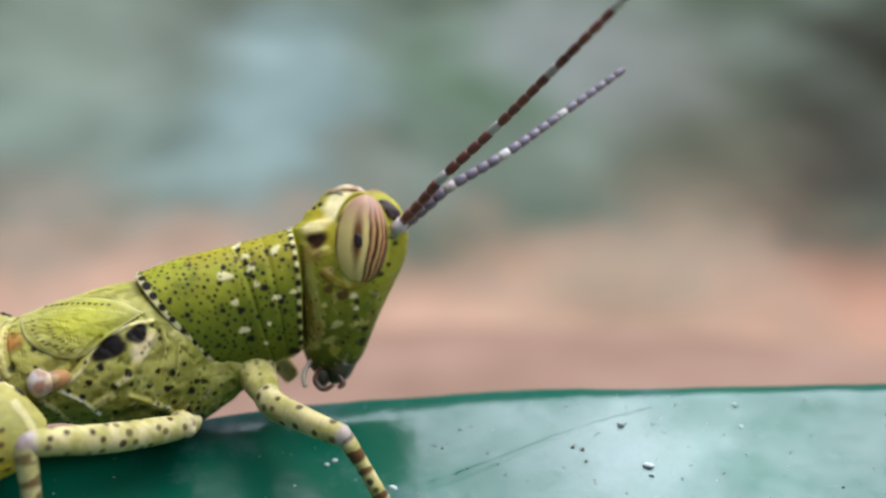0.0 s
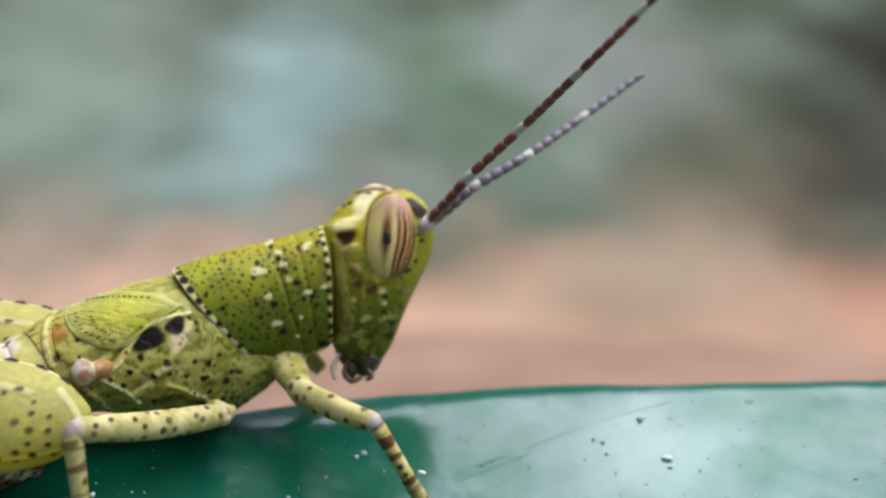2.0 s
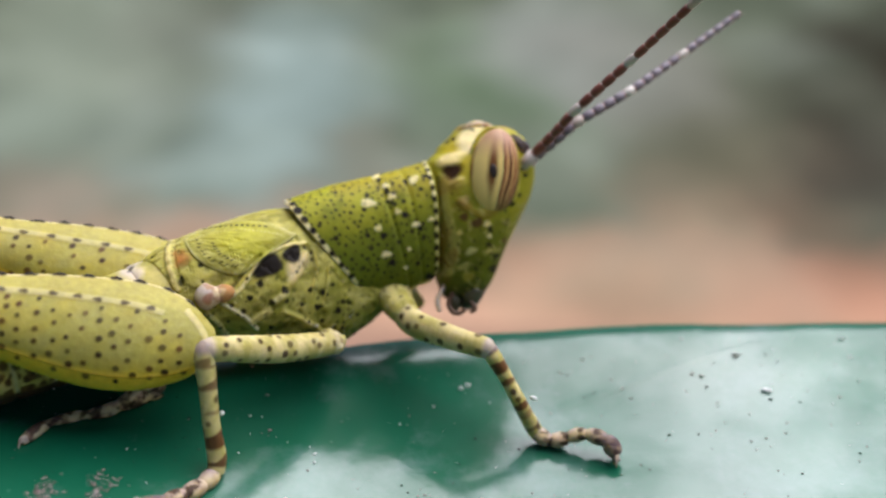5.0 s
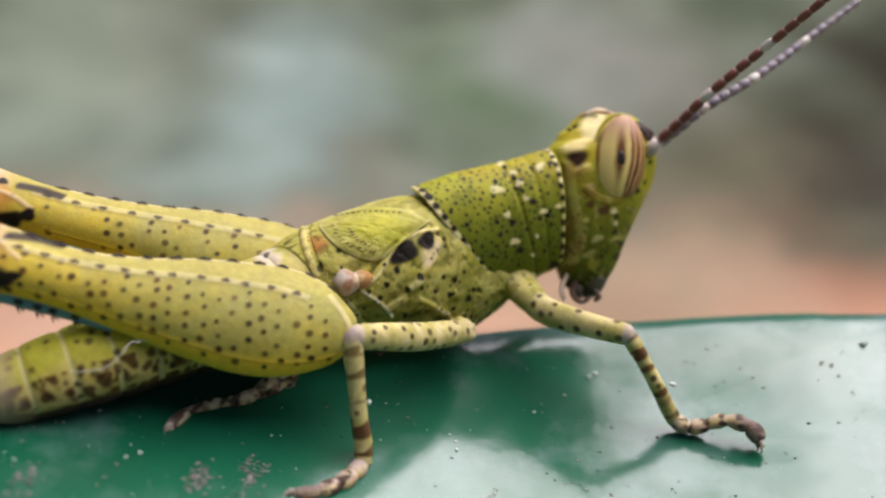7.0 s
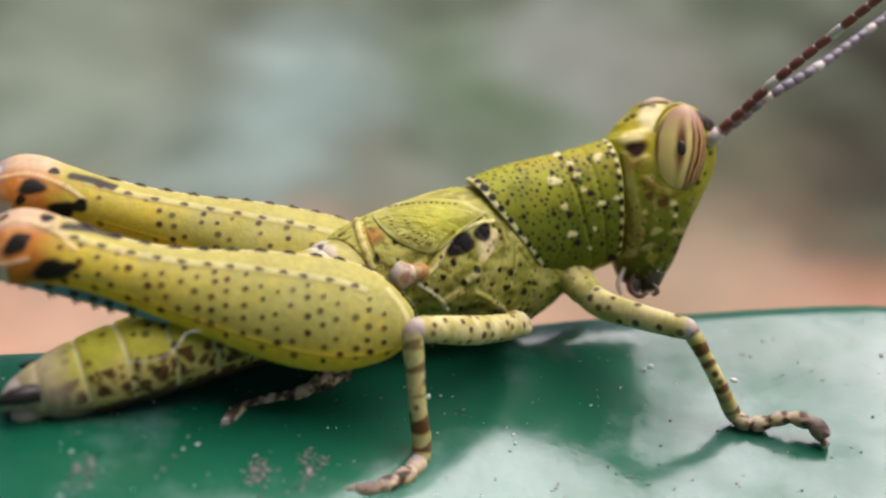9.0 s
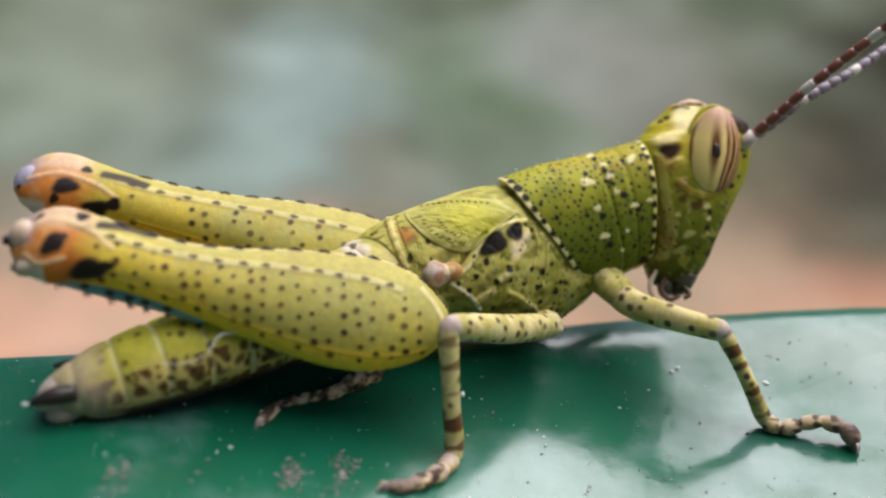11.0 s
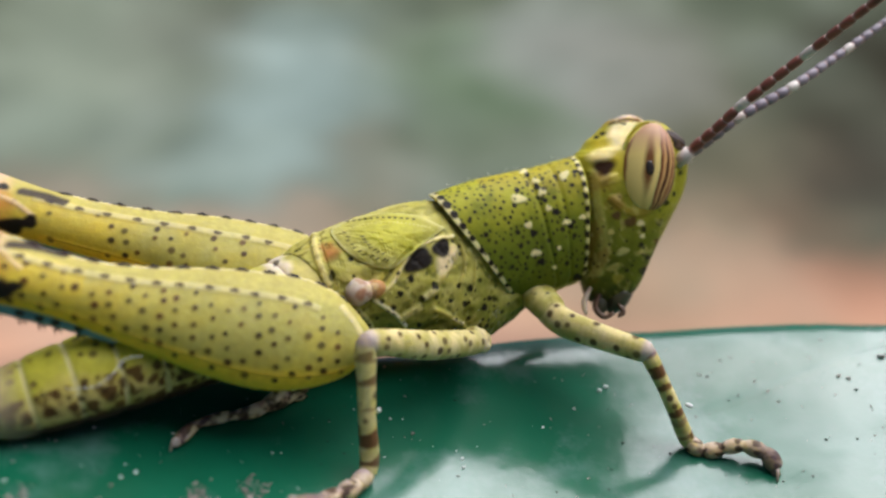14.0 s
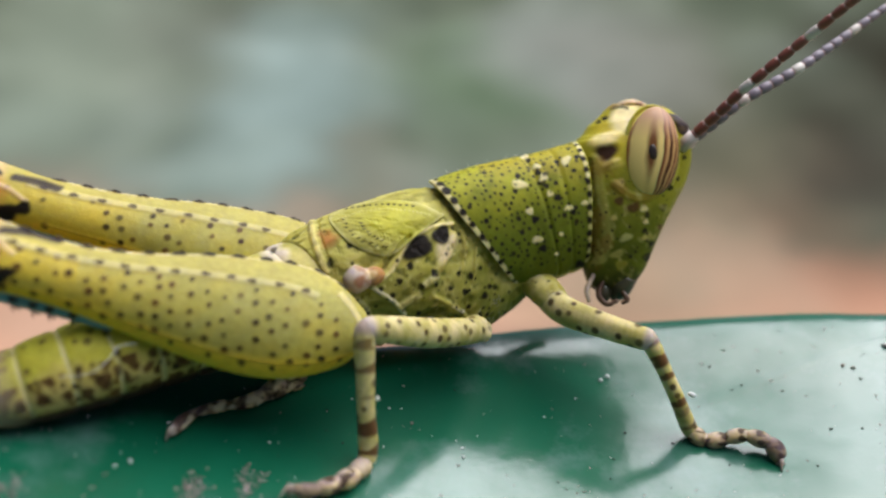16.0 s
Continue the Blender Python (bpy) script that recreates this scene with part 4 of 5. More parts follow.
def femur_hide(rows, near):
    nu, na = (420, 200) if near else (360, 170)
    axis = glide(rows, nu)
    form = tube(rows, nu, na, 2.5, keel=0.04, lens=0.5)
    form[..., 1] += 0.3 * (form[..., 2] - axis[:, None, 2])        # its face leans back a little
    h = Hide(form, lambda q: (0.3, 0.3, 0.05))
    v = (h.p[..., 2] - axis[:, None, 2]) / np.maximum(axis[:, None, 4], 0.2)
    x = h.p[..., 0]
    end = rows[-1][0]                                            # the knee's tip
    n = clouds(h.p, 1.2, 61 if near else 62)
    c = blend((0.37, 0.36, 0.10), (0.57, 0.46, 0.055), np.clip(0.2 + 0.4 * n + 1.3 * np.clip(-v - 0.35, 0, 1) + np.clip((end + 9 - x) / 6, 0, 0.5), 0, 1))
    c = blend(c, (0.36, 0.37, 0.15), np.clip(0.6 * clouds(h.p, 0.8, 64) + 0.2 * v, 0, 0.55) * (x > end + 6))
    c = blend(c, (0.34, 0.33, 0.08), np.clip(1.4 * clouds(h.p * (0.5, 1, 3.2), 1.0, 68) - 0.35, 0, 0.4))
    c = blend(c, (0.46, 0.43, 0.14), np.clip((v - 0.66) * 8, 0, 0.8) * (h.n[..., 2] > 0))
    # lower margin: its own yellow, brightened as if light shone through
    c = blend(c, (0.80, 0.58, 0.05), np.clip((-v - 0.6) * 5, 0, 0.95) * (x > end + 3))
    k = np.clip((end + 3.5 + 0.35 * clouds(h.p, 1.6, 66) - x) / 0.9, 0, 1)
    knee = blend(AMBER, ROSE, np.clip((v - 0.38) * 4, 0, 1))
    knee = blend(knee, (0.60, 0.42, 0.24), np.clip(0.6 * clouds(h.p, 2.0, 67), 0, 0.6))
    knee = blend(knee, MAUVE, np.clip((end + 1.3 - x) / 0.7, 0, 1) * (v > 0.0))
    knee = blend(knee, (0.62, 0.60, 0.58), np.clip((-v - 0.45) * 4, 0, 1) * (x < end + 1.5))
    h.c = blend(c, knee, k)
    # rows of dots on the broad faces
    count, first = 21, 0.07
    for side in (1, -1):
        face = (h.n[..., 1] < 0.1) if side > 0 else (h.n[..., 1] > -0.1)
        for a in range(count):
            s = first + (0.80 - first) * a / (count - 1)
            r = axis[int(s * (nu - 1))]
            m = 5 if r[4] > 1.6 else 4 if r[4] > 1.2 else 3
            for b in range(m):
                w = -0.86 + 1.42 * (b + 0.5 * (a % 2)) / (m - 0.5) + rnd.uniform(-0.07, 0.07)
                if rnd.random() < (0.1 if near else 0.5):
                    continue
                px, pz = r[0] + rnd.uniform(-0.12, 0.12), r[2] + w * r[4] * 0.95
                size = rnd.uniform(0.10, 0.155) * (1 if w < 0.25 else 0.85)
                q = np.hypot(x - px, h.p[..., 2] - pz) / size
                h.lay(np.where(face, (1.3 - q) / 0.6, 0), rnd.choice(((0.03, 0.015, 0.006), (0.06, 0.028, 0.008), (0.10, 0.045, 0.012))), rnd.uniform(0.75, 1.0), 0.012)
    top, low = int(na * 0.25), int(na * 0.75)
    last = int(nu * (0.83 if near else 0.72))
    for i in range(int(nu * 0.1), last, 5):                       # keels: cream, broken by dark dashes
        h.dot(i, top - 2, 0.17, (0.66, 0.60, 0.40), 0.85, 0.03)
        h.dot(i, low, 0.11, (0.52, 0.42, 0.04), 0.7, 0.02)
    for i in range(int(nu * 0.08), last, 27 if near else 23):
        for e in range(-4, 5):
            h.dot(i + e + rnd.randrange(3), top - 2 + (e % 2), 0.16, INK, 1.0, 0.015)
        if i % 2:
            h.dot(i + 4, low + 3, 0.09, (0.05, 0.03, 0.01), 0.9)
    ridge = [(r[0], r[2] + 0.66 * r[4]) for r in axis[int(nu * 0.12):last + 20:12]]
    h.line(ridge, 0.13, (0.56, 0.53, 0.32), 0.7, 0.05)
    for px, pz in ridge[(1 if near else 0)::2]:
        h.spot(px + rnd.uniform(-0.1, 0.1), pz + 0.03, 0.09, (0.05, 0.03, 0.015), 2.0, -14, 0.9)
    h.line([(r[0], r[2] - 0.74 * r[4]) for r in axis[int(nu * 0.05):last:12]], 0.06, (0.45, 0.30, 0.02), 0.55, 0.03)
    if near:
        h.line([(-4.3, -2.0), (-3.75, -2.7), (-3.45, -3.4), (-3.5, -4.0)], 0.11, (0.62, 0.58, 0.34), 0.9, 0.05)
        marks = [(-17.95, -0.16, 0.36, 1.3, 48), (-17.70, 0.09, 0.22, 1.2, 10), (-16.71, -1.11, 0.42, 1.6, 10), (-16.09, -1.00, 0.2, 1.8, 15), (-17.17, 0.90, 0.16, 1.5, -20), (-19.76, -0.13, 0.2, 1.2, 80), (-19.24, -1.22, 0.1, 1.5, 70), (-18.69, 0.89, 0.1, 2.0, 40)]
        strokes = [((-16.49, 0.58), (-15.65, 0.49), (-14.70, 0.23))]
        pale = [((-18.90, 0.56), (-18.11, 0.81), (-16.95, 0.50), (-15.93, -0.28)), ((-18.96, -0.53), (-18.38, -0.88), (-17.51, -0.66))]
    else:
        marks = [(-18.90, 2.26, 0.34, 1.5, 8), (-19.29, 1.73, 0.17, 1.4, 60), (-17.82, 1.36, 0.34, 1.5, 5), (-17.17, 1.53, 0.26, 1.3, 30), (-18.27, 2.98, 0.14, 1.5, -20), (-20.81, 2.24, 0.12, 1.2, 60)]
        strokes = [((-17.63, 2.80), (-16.91, 2.64), (-16.08, 2.36))]
        pale = [((-20.41, 2.56), (-19.14, 2.81), (-17.86, 2.38), (-17.06, 1.80))]
    for rows2 in pale:
        h.line(list(rows2), 0.11, (0.70, 0.54, 0.40), 0.7, 0.04)
    for px, pz, r, st, lean in marks:
        h.spot(px, pz, r, (0.014, 0.010, 0.008), st, lean, 1, 0.01, 0.28)
    for rows2 in strokes:
        h.line(list(rows2), 0.17, (0.03, 0.02, 0.025), 0.95)
    return h


def tibia_mesh(rows, spines):
    bm = loft(rows, 8, 14)
    bvh = bvh_of(bm)
    line = curve_through(rows, 8)
    for k in range(spines):
        r = line[int((0.12 + 0.8 * k / spines) * (len(line) - 1))]
        for dy in (-0.12, 0.14):
            p = at(r[0], r[1] + dy, r[2] - r[4] * 0.9)
            cord(bm, [p, p + Vector((0.10, dy, -0.28)) * MM], lambda s: 0.075 * (1 - 0.85 * s), 1, 6)
        dab(bm, bvh, r[0] + 0.1, r[2] - 0.15, 0.12, 1, 1.6, -14)
        if k % 2:
            dab(bm, bvh, r[0], r[2] + 0.12, 0.07, 1, 1.6, -14)
    return bm


hind = femur_hide(NEAR, True).build("hind_leg", hopper, "yellow-green jumping leg with black dots and an orange knee", WAXY)
part("tibia", tibia_mesh([(-19.0, 36.4, -0.85, 0.3, 0.35), (-18.2, 36.6, -1.25, 0.36, 0.4), (-16, 37.0, -1.95, 0.34, 0.38), (-14.2, 37.4, -2.5, 0.34, 0.36), (-10.6, 38.9, -3.85, 0.32, 0.34), (-8.2, 40.5, -4.85, 0.3, 0.32), (-6.8, 41.6, -5.25, 0.26, 0.28)], 12), [BLUE, DARK], hind, "blue shin with black spines")
for place, r, lean, tint in (((-19.2, 36.0, 0.2), (0.5, 0.5, 0.6), 20, PINKISH), ((-19.8, 35.95, 0.0), (0.16, 0.25, 0.2), 0, DARK), ((-18.95, 35.95, -0.95), (0.6, 0.5, 0.38), -25, PINKISH), ((-19.4, 35.85, -1.0), (0.16, 0.3, 0.2), 30, DARK)):
    part("knee_lobe", blob(bmesh.new(), place, r, pose(0, 0, 0, 0, lean, 0), 3), tint, hind, "pale lobe of the knee with a dark tip")
HIND_FOOT = [(-7.6, 41.0, -5.1, 0.28, 0.28), (-6.46, 42.88, -5.78, 0.36, 0.42), (-7.26, 42.05, -6.1, 0.36, 0.42), (-8.27, 41.13, -6.53, 0.28, 0.28), (-9.41, 40.51, -6.65, 0.25, 0.23), (-10.26, 39.82, -6.83, 0.23, 0.22), (-10.73, 38.71, -7.23, 0.27, 0.29)]
hind_foot = tarsus_hide(HIND_FOOT, 3)
hind_foot.lay(clouds(hind_foot.p, 2.6, 91) * 3 + 0.5, (0.035, 0.02, 0.015), 0.85)
hind_foot.lay(clouds(hind_foot.p, 3.4, 92) * 3 - 0.4, (0.70, 0.64, 0.52), 0.8)
hind_foot.build("tarsus", hind, "mottled brown hind foot")
part("claw", claw_mesh(HIND_FOOT[-1][:3], (-0.2, 0, -0.25)), TARSUS, hind)
far_hind = femur_hide(FAR, False).build("hind_leg", hopper, "yellow-green jumping leg with black dots and an orange knee", WAXY)
part("tibia", tibia_mesh([(-20.4, 39.9, 1.3, 0.3, 0.35), (-19.6, 40.1, 0.9, 0.36, 0.4), (-17, 40.9, 0.5, 0.34, 0.36), (-13, 42.4, -0.9, 0.32, 0.34), (-9, 44.2, -3.0, 0.32, 0.34), (-6.5, 44.5, -4.7, 0.3, 0.3)], 12), [BLUE, DARK], far_hind, "blue shin with black spines")
part("knee_lobe", blob(bmesh.new(), (-20.6, 39.6, 2.5), (0.55, 0.5, 0.7), pose(0, 0, 0, 0, 30, 0), 3), LILAC, far_hind, "lilac lobe of the knee")
part("tarsus", loft([(-6.6, 44.5, -4.7, 0.3, 0.3), (-5.8, 44.8, -4.95, 0.22, 0.22), (-4.8, 45.2, -4.9, 0.2, 0.15)], 5, 10), BROWN, far_hind)


# ---- walking legs ----
def leg(name, thigh, shin, foot, claw, label, dots, cuffs, seed):
    """Thigh with shin, foot and claws as its parts."""
    ob = limb_hide(thigh, dots, (), ends=((0.985, 0.06, (0.50, 0.44, 0.50)),)).build(name, hopper, label)
    limb_hide(shin, 8, cuffs, ends=((0.03, 0.08, (0.30, 0.24, 0.30)),)).build("tibia", ob)
    if foot:
        tarsus_hide(foot, seed).build("tarsus", ob)
        part("claw", claw_mesh(foot[-1][:3], claw), TARSUS, ob)
    return ob


WALK = "pale green walking leg with brown dots and bands"
middle = leg("middle_leg", [(2.0, 45.2, -3.7, 0.15, 0.2), (1.7, 44.6, -3.82, 0.42, 0.46), (0.9, 43.4, -3.82, 0.52, 0.6), (-0.7, 41.4, -3.75, 0.5, 0.64), (-2.2, 39.6, -3.52, 0.48, 0.58), (-3.0, 38.9, -3.45, 0.46, 0.52), (-3.38, 38.65, -3.5, 0.25, 0.3)],
             [(-3.12, 38.8, -3.1, 0.25, 0.25), (-3.22, 38.75, -3.7, 0.44, 0.44), (-3.15, 39.0, -5.3, 0.38, 0.38), (-3.1, 39.3, -6.8, 0.37, 0.37), (-3.0, 39.7, -8.2, 0.41, 0.41), (-3.04, 39.67, -8.90, 0.36, 0.36)],
             [(-3.04, 39.67, -8.9, 0.36, 0.34), (-3.51, 38.8, -9.24, 0.4, 0.36), (-4.15, 38.11, -9.45, 0.38, 0.33), (-5.02, 37.5, -9.56, 0.33, 0.28), (-5.58, 37.33, -9.49, 0.3, 0.25)], (-0.45, -0.05, -0.1), WALK, 44, ((0.16, 0.05, 0.7), (0.31, 0.08, 0.8), (0.5, 0.05, 0.6), (0.73, 0.12, 0.95), (0.91, 0.08, 0.9)), 5)
def hip_plate(rows, seed):
    """An olive hip segment with a cream ridge and dark dots."""
    h = Hide(tube(rows, 90, 70), lambda q: blend((0.36, 0.34, 0.08), (0.60, 0.56, 0.26), np.clip(0.5 + 0.8 * clouds(q.p, 3.0, seed), 0, 1)))
    h.lay(clouds(h.p, 5.0, seed + 1) * 2 - 0.5, (0.10, 0.09, 0.015), 0.7, -0.03)
    h.scatter(16, (0.05, 0.1), INK, 0.1, 0.9, None, 0.9, 2.6)
    return h


hip_plate([(3.9, 47.3, -0.6, 0.3, 0.5), (4.1, 46.9, -1.2, 0.85, 0.85), (4.5, 46.2, -1.9, 0.85, 0.8), (5.1, 45.3, -2.5, 0.66, 0.64), (5.7, 44.7, -2.85, 0.15, 0.2)], 83).build("hip", hopper, "olive hip segment of a walking leg")
trochanter = hip_plate([(0.9, 44.8, -3.45, 0.15, 0.15), (1.15, 44.6, -3.6, 0.55, 0.55), (1.5, 44.35, -3.8, 0.6, 0.6), (1.85, 44.2, -3.98, 0.42, 0.42), (2.05, 44.1, -4.05, 0.12, 0.12)], 86)
trochanter.lay((trochanter.s - 0.35) / 0.3, (0.70, 0.62, 0.44), 0.8)
trochanter.lay(clouds(trochanter.p, 5.0, 97) * 2.2 - 0.3, (0.26, 0.18, 0.12), 0.7, -0.04)
trochanter.build("trochanter", middle, "wrinkled cream joint at the root of the leg")
# white bead added as a highlight on the middle shin
part("glint_bead", blob(bmesh.new(), (-2.66, 39.35, -6.25), (0.09, 0.09, 0.11), None, 2), GLINT, middle)
front = leg("front_leg", [(4.4, 47.4, -0.6, 0.5, 0.5), (4.5, 47.0, -1.2, 0.7, 0.74), (4.8, 46.1, -2.2, 0.66, 0.74), (5.45, 44.7, -2.9, 0.58, 0.68), (6.85, 43.8, -3.4, 0.5, 0.6), (8.25, 42.9, -3.8, 0.45, 0.53), (8.9, 42.6, -3.97, 0.42, 0.48), (9.2, 42.5, -4.08, 0.2, 0.22)],
            [(8.87, 42.6, -3.68, 0.25, 0.25), (9.07, 42.65, -4.18, 0.38, 0.38), (9.7, 42.9, -5.28, 0.33, 0.33), (10.4, 43.2, -6.62, 0.34, 0.34), (11.08, 43.75, -7.92, 0.37, 0.37), (11.38, 43.8, -8.32, 0.31, 0.31)],
            [(11.1, 43.75, -8.05, 0.34, 0.34), (11.74, 43.7, -8.46, 0.40, 0.36), (12.4, 43.5, -8.42, 0.36, 0.33), (13.4, 43.1, -8.12, 0.33, 0.31), (14.4, 42.75, -8.4, 0.40, 0.38), (14.78, 42.45, -9.0, 0.36, 0.36)], (-0.1, -0.15, -0.3), WALK, 40, ((0.05, 0.08, 0.95), (0.24, 0.09, 0.95), (0.38, 0.06, 0.9), (0.62, 0.08, 0.95), (0.72, 0.05, 0.6), (0.86, 0.05, 0.7)), 9)
# another white bead, modelled in place of the front shin's glint
part("glint_bead", blob(bmesh.new(), (11.05, 43.2, -6.4), (0.2, 0.1, 0.11), pose(0, 0, 0, 0, 20, 0), 2), GLINT, front)
leg("middle_leg", [(0.3, 46.6, -2.4, 0.45, 0.5), (-1.5, 47.5, -2.7, 0.4, 0.45), (-3.0, 48.0, -2.7, 0.3, 0.35)], [(-3.0, 48.0, -2.6, 0.3, 0.3), (-3.1, 47.0, -3.6, 0.3, 0.3), (-3.2, 46.2, -4.6, 0.28, 0.28)], None, None, WALK, 14, ((0.3, 0.06, 0.9), (0.6, 0.06, 0.9)), 7)
limb_hide([(4.4, 48.9, -0.9, 0.5, 0.55), (5.0, 49.4, -1.6, 0.45, 0.5), (5.6, 49.7, -2.4, 0.4, 0.42)], 12).build("front_leg", hopper, WALK)


# ---- head ----
def head_hide():
    prof = [(8.75, 47.9, 7.0, 0.06, 0.1), (8.75, 47.9, 6.95, 0.3, 0.5), (8.75, 47.9, 6.75, 0.75, 1.25), (8.85, 47.95, 6.2, 1.25, 2.1), (8.95, 48, 5.4, 1.75, 2.65), (8.9, 48, 4.5, 2.0, 2.85), (8.55, 48, 3.0, 2.15, 2.65), (8.22, 48, 0.9, 2.05, 2.02), (8.0, 48, -0.7, 1.65, 1.6), (7.85, 48, -1.6, 1.2, 1.15), (7.8, 48, -2.05, 0.7, 0.75), (7.8, 48, -2.2, 0.1, 0.1)]

    def base(h):
        z = h.p[..., 2]
        # yellow-olive above, darker towards the mouth
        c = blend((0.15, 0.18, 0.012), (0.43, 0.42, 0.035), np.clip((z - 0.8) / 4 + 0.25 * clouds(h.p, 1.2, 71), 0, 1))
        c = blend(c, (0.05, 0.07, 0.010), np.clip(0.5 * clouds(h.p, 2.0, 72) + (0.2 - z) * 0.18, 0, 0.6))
        return blend(c, (0.30, 0.18, 0.10), np.clip(1.2 - np.abs(z - 6.95) / 0.3, 0, 0.8))

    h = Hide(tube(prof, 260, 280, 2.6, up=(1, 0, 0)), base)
    h.spot(7.81, 5.17, 0.8, (0.60, 0.50, 0.04), 1.5, 80, 0.85, 0, 0.7)
    h.spot(8.34, 6.2, 0.5, (0.92, 0.84, 0.52), 1.7, 55, 1, 0.03, 0.4)
    h.spot(7.36, 5.05, 0.36, (0.90, 0.80, 0.42), 1.8, 20, 1, 0.06, 0.4)
    h.spot(7.6, 3.98, 0.16, (0.80, 0.70, 0.28), 2.6, 22, 0.9, 0.05, 0.4)
    h.spot(7.42, 4.46, 0.40, (0.05, 0.02, 0.008), 1.3, 15, 1, -0.05, 0.35)
    h.spot(7.72, 3.83, 0.2, (0.58, 0.50, 0.12), 2.2, 18, 0.8, 0.04, 0.5)
    h.line([(7.85, 6.68), (8.23, 6.77), (8.56, 6.68)], 0.08, INK, 0.9)
    h.spot(7.51, 6.20, 0.11, INK, 1.4, 20)
    h.spot(7.22, 6.03, 0.1, INK, 1.4, 40)
    for x, z, r, colour, st in ((8.01, 2.99, 0.2, (0.60, 0.54, 0.22), 1.2), (8.01, 2.17, 0.2, UMBER, 1.1), (8.66, 1.88, 0.22, UMBER, 1.6), (9.17, 1.81, 0.15, IVORY, 1.2), (9.33, 1.52, 0.12, INK, 1.1), (9.27, 1.21, 0.11, IVORY, 1.2), (9.24, 0.79, 0.13, INK, 1.1),
                                (9.24, 0.45, 0.12, STRAW, 1.2), (7.77, 1.37, 0.13, STRAW, 1.2), (8.35, 0.46, 0.16, (0.5, 0.5, 0.22), 1.9), (8.20, -0.84, 0.24, (0.36, 0.34, 0.05), 1.2), (7.14, -0.61, 0.2, (0.42, 0.42, 0.14), 1.8), (7.96, -0.32, 0.18, (0.40, 0.40, 0.12), 1.9),
                                (10.43, 2.82, 0.14, INK, 1.2), (10.14, 1.89, 0.16, INK, 1.3), (10.04, 0.97, 0.13, UMBER, 1.2), (9.65, 0.19, 0.13, INK, 1.2), (9.46, -0.45, 0.2, INK, 1.1), (8.62, -0.43, 0.1, INK, 1), (9.41, 0.34, 0.1, INK, 1), (10.82, 3.26, 0.11, INK, 1.1), (11.04, 4.68, 0.15, INK, 1.7), (11.15, 4.27, 0.11, INK, 1.3)):
        h.spot(x, z, r, colour, st, 22, 0.9, 0.02)
    h.line([(6.91, 4.12), (7.05, 2.96), (7.34, 1.52), (7.44, 0.36), (7.29, -0.51)], 0.26, (0.36, 0.35, 0.10), 0.6, 0.05)
    h.line([(6.68, 4.12), (6.76, 2.29), (6.74, 0.84), (6.66, -0.12)], 0.12, (0.09, 0.10, 0.01), 0.4, -0.05)
    h.line([(7.77, 2.96), (8.54, 2.38), (9.41, 2.38), (10.09, 2.96)], 0.2, (0.30, 0.20, 0.03), 0.5, 0.05)
    # darkest at the very bottom
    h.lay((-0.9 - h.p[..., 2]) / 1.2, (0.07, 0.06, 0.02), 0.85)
    h.lay(np.clip(clouds(h.p, 1.7, 74) * 2.2 - 0.2, 0, 1) * (h.p[..., 2] < 4.5), (0.26, 0.15, 0.03), 0.5)
    h.lay(np.clip(clouds(h.p, 4.5, 75) * 2 - 0.5, 0, 1) * (h.p[..., 2] < 3), (0.42, 0.40, 0.13), 0.6)
    h.scatter(120, (0.035, 0.075), INK, 0.42, 0.93, gap=3.0)
    h.scatter(40, (0.05, 0.1), (0.44, 0.42, 0.14), 0.5, 0.95, None, 0.7, 3.0)
    return h


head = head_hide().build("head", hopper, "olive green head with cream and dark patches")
crown = Hide(tube([(7.95, 47.90, 6.66, 0.1, 0.1), (8.20, 47.90, 6.82, 0.5, 0.16), (8.73, 47.90, 6.98, 0.7, 0.22), (9.32, 47.90, 6.88, 0.6, 0.2), (9.80, 47.90, 6.66, 0.2, 0.1)], 50, 50), lambda q: blend((0.74, 0.60, 0.50), (0.26, 0.14, 0.09), np.clip(0.25 + 1.4 * clouds(q.p, 3, 81), 0, 1)))
crown.build("crown", head, "pinkish brown crown between the eyes")
brow = Hide(tube([(10.42, 47.20, 6.30, 0.1, 0.1), (10.58, 47.00, 6.14, 0.4, 0.3), (10.90, 46.90, 5.82, 0.5, 0.36), (11.22, 47.00, 5.55, 0.4, 0.3), (11.38, 47.00, 5.38, 0.08, 0.06)], 50, 50), lambda q: blend((0.05, 0.035, 0.04), (0.34, 0.30, 0.36), np.clip(clouds(q.p, 3.5, 82), 0, 0.8)))
brow.build("brow", head, "dark purplish bump before the eye")


def eye_mesh(side):
    bm = bmesh.new()
    bmesh.ops.create_uvsphere(bm, u_segments=40, v_segments=28, radius=1)
    for v in bm.verts:
        v.co = Vector((v.co.x * (1.26 - 0.10 * v.co.z), v.co.y * 0.85, v.co.z * 2.16)) * MM
    return bm


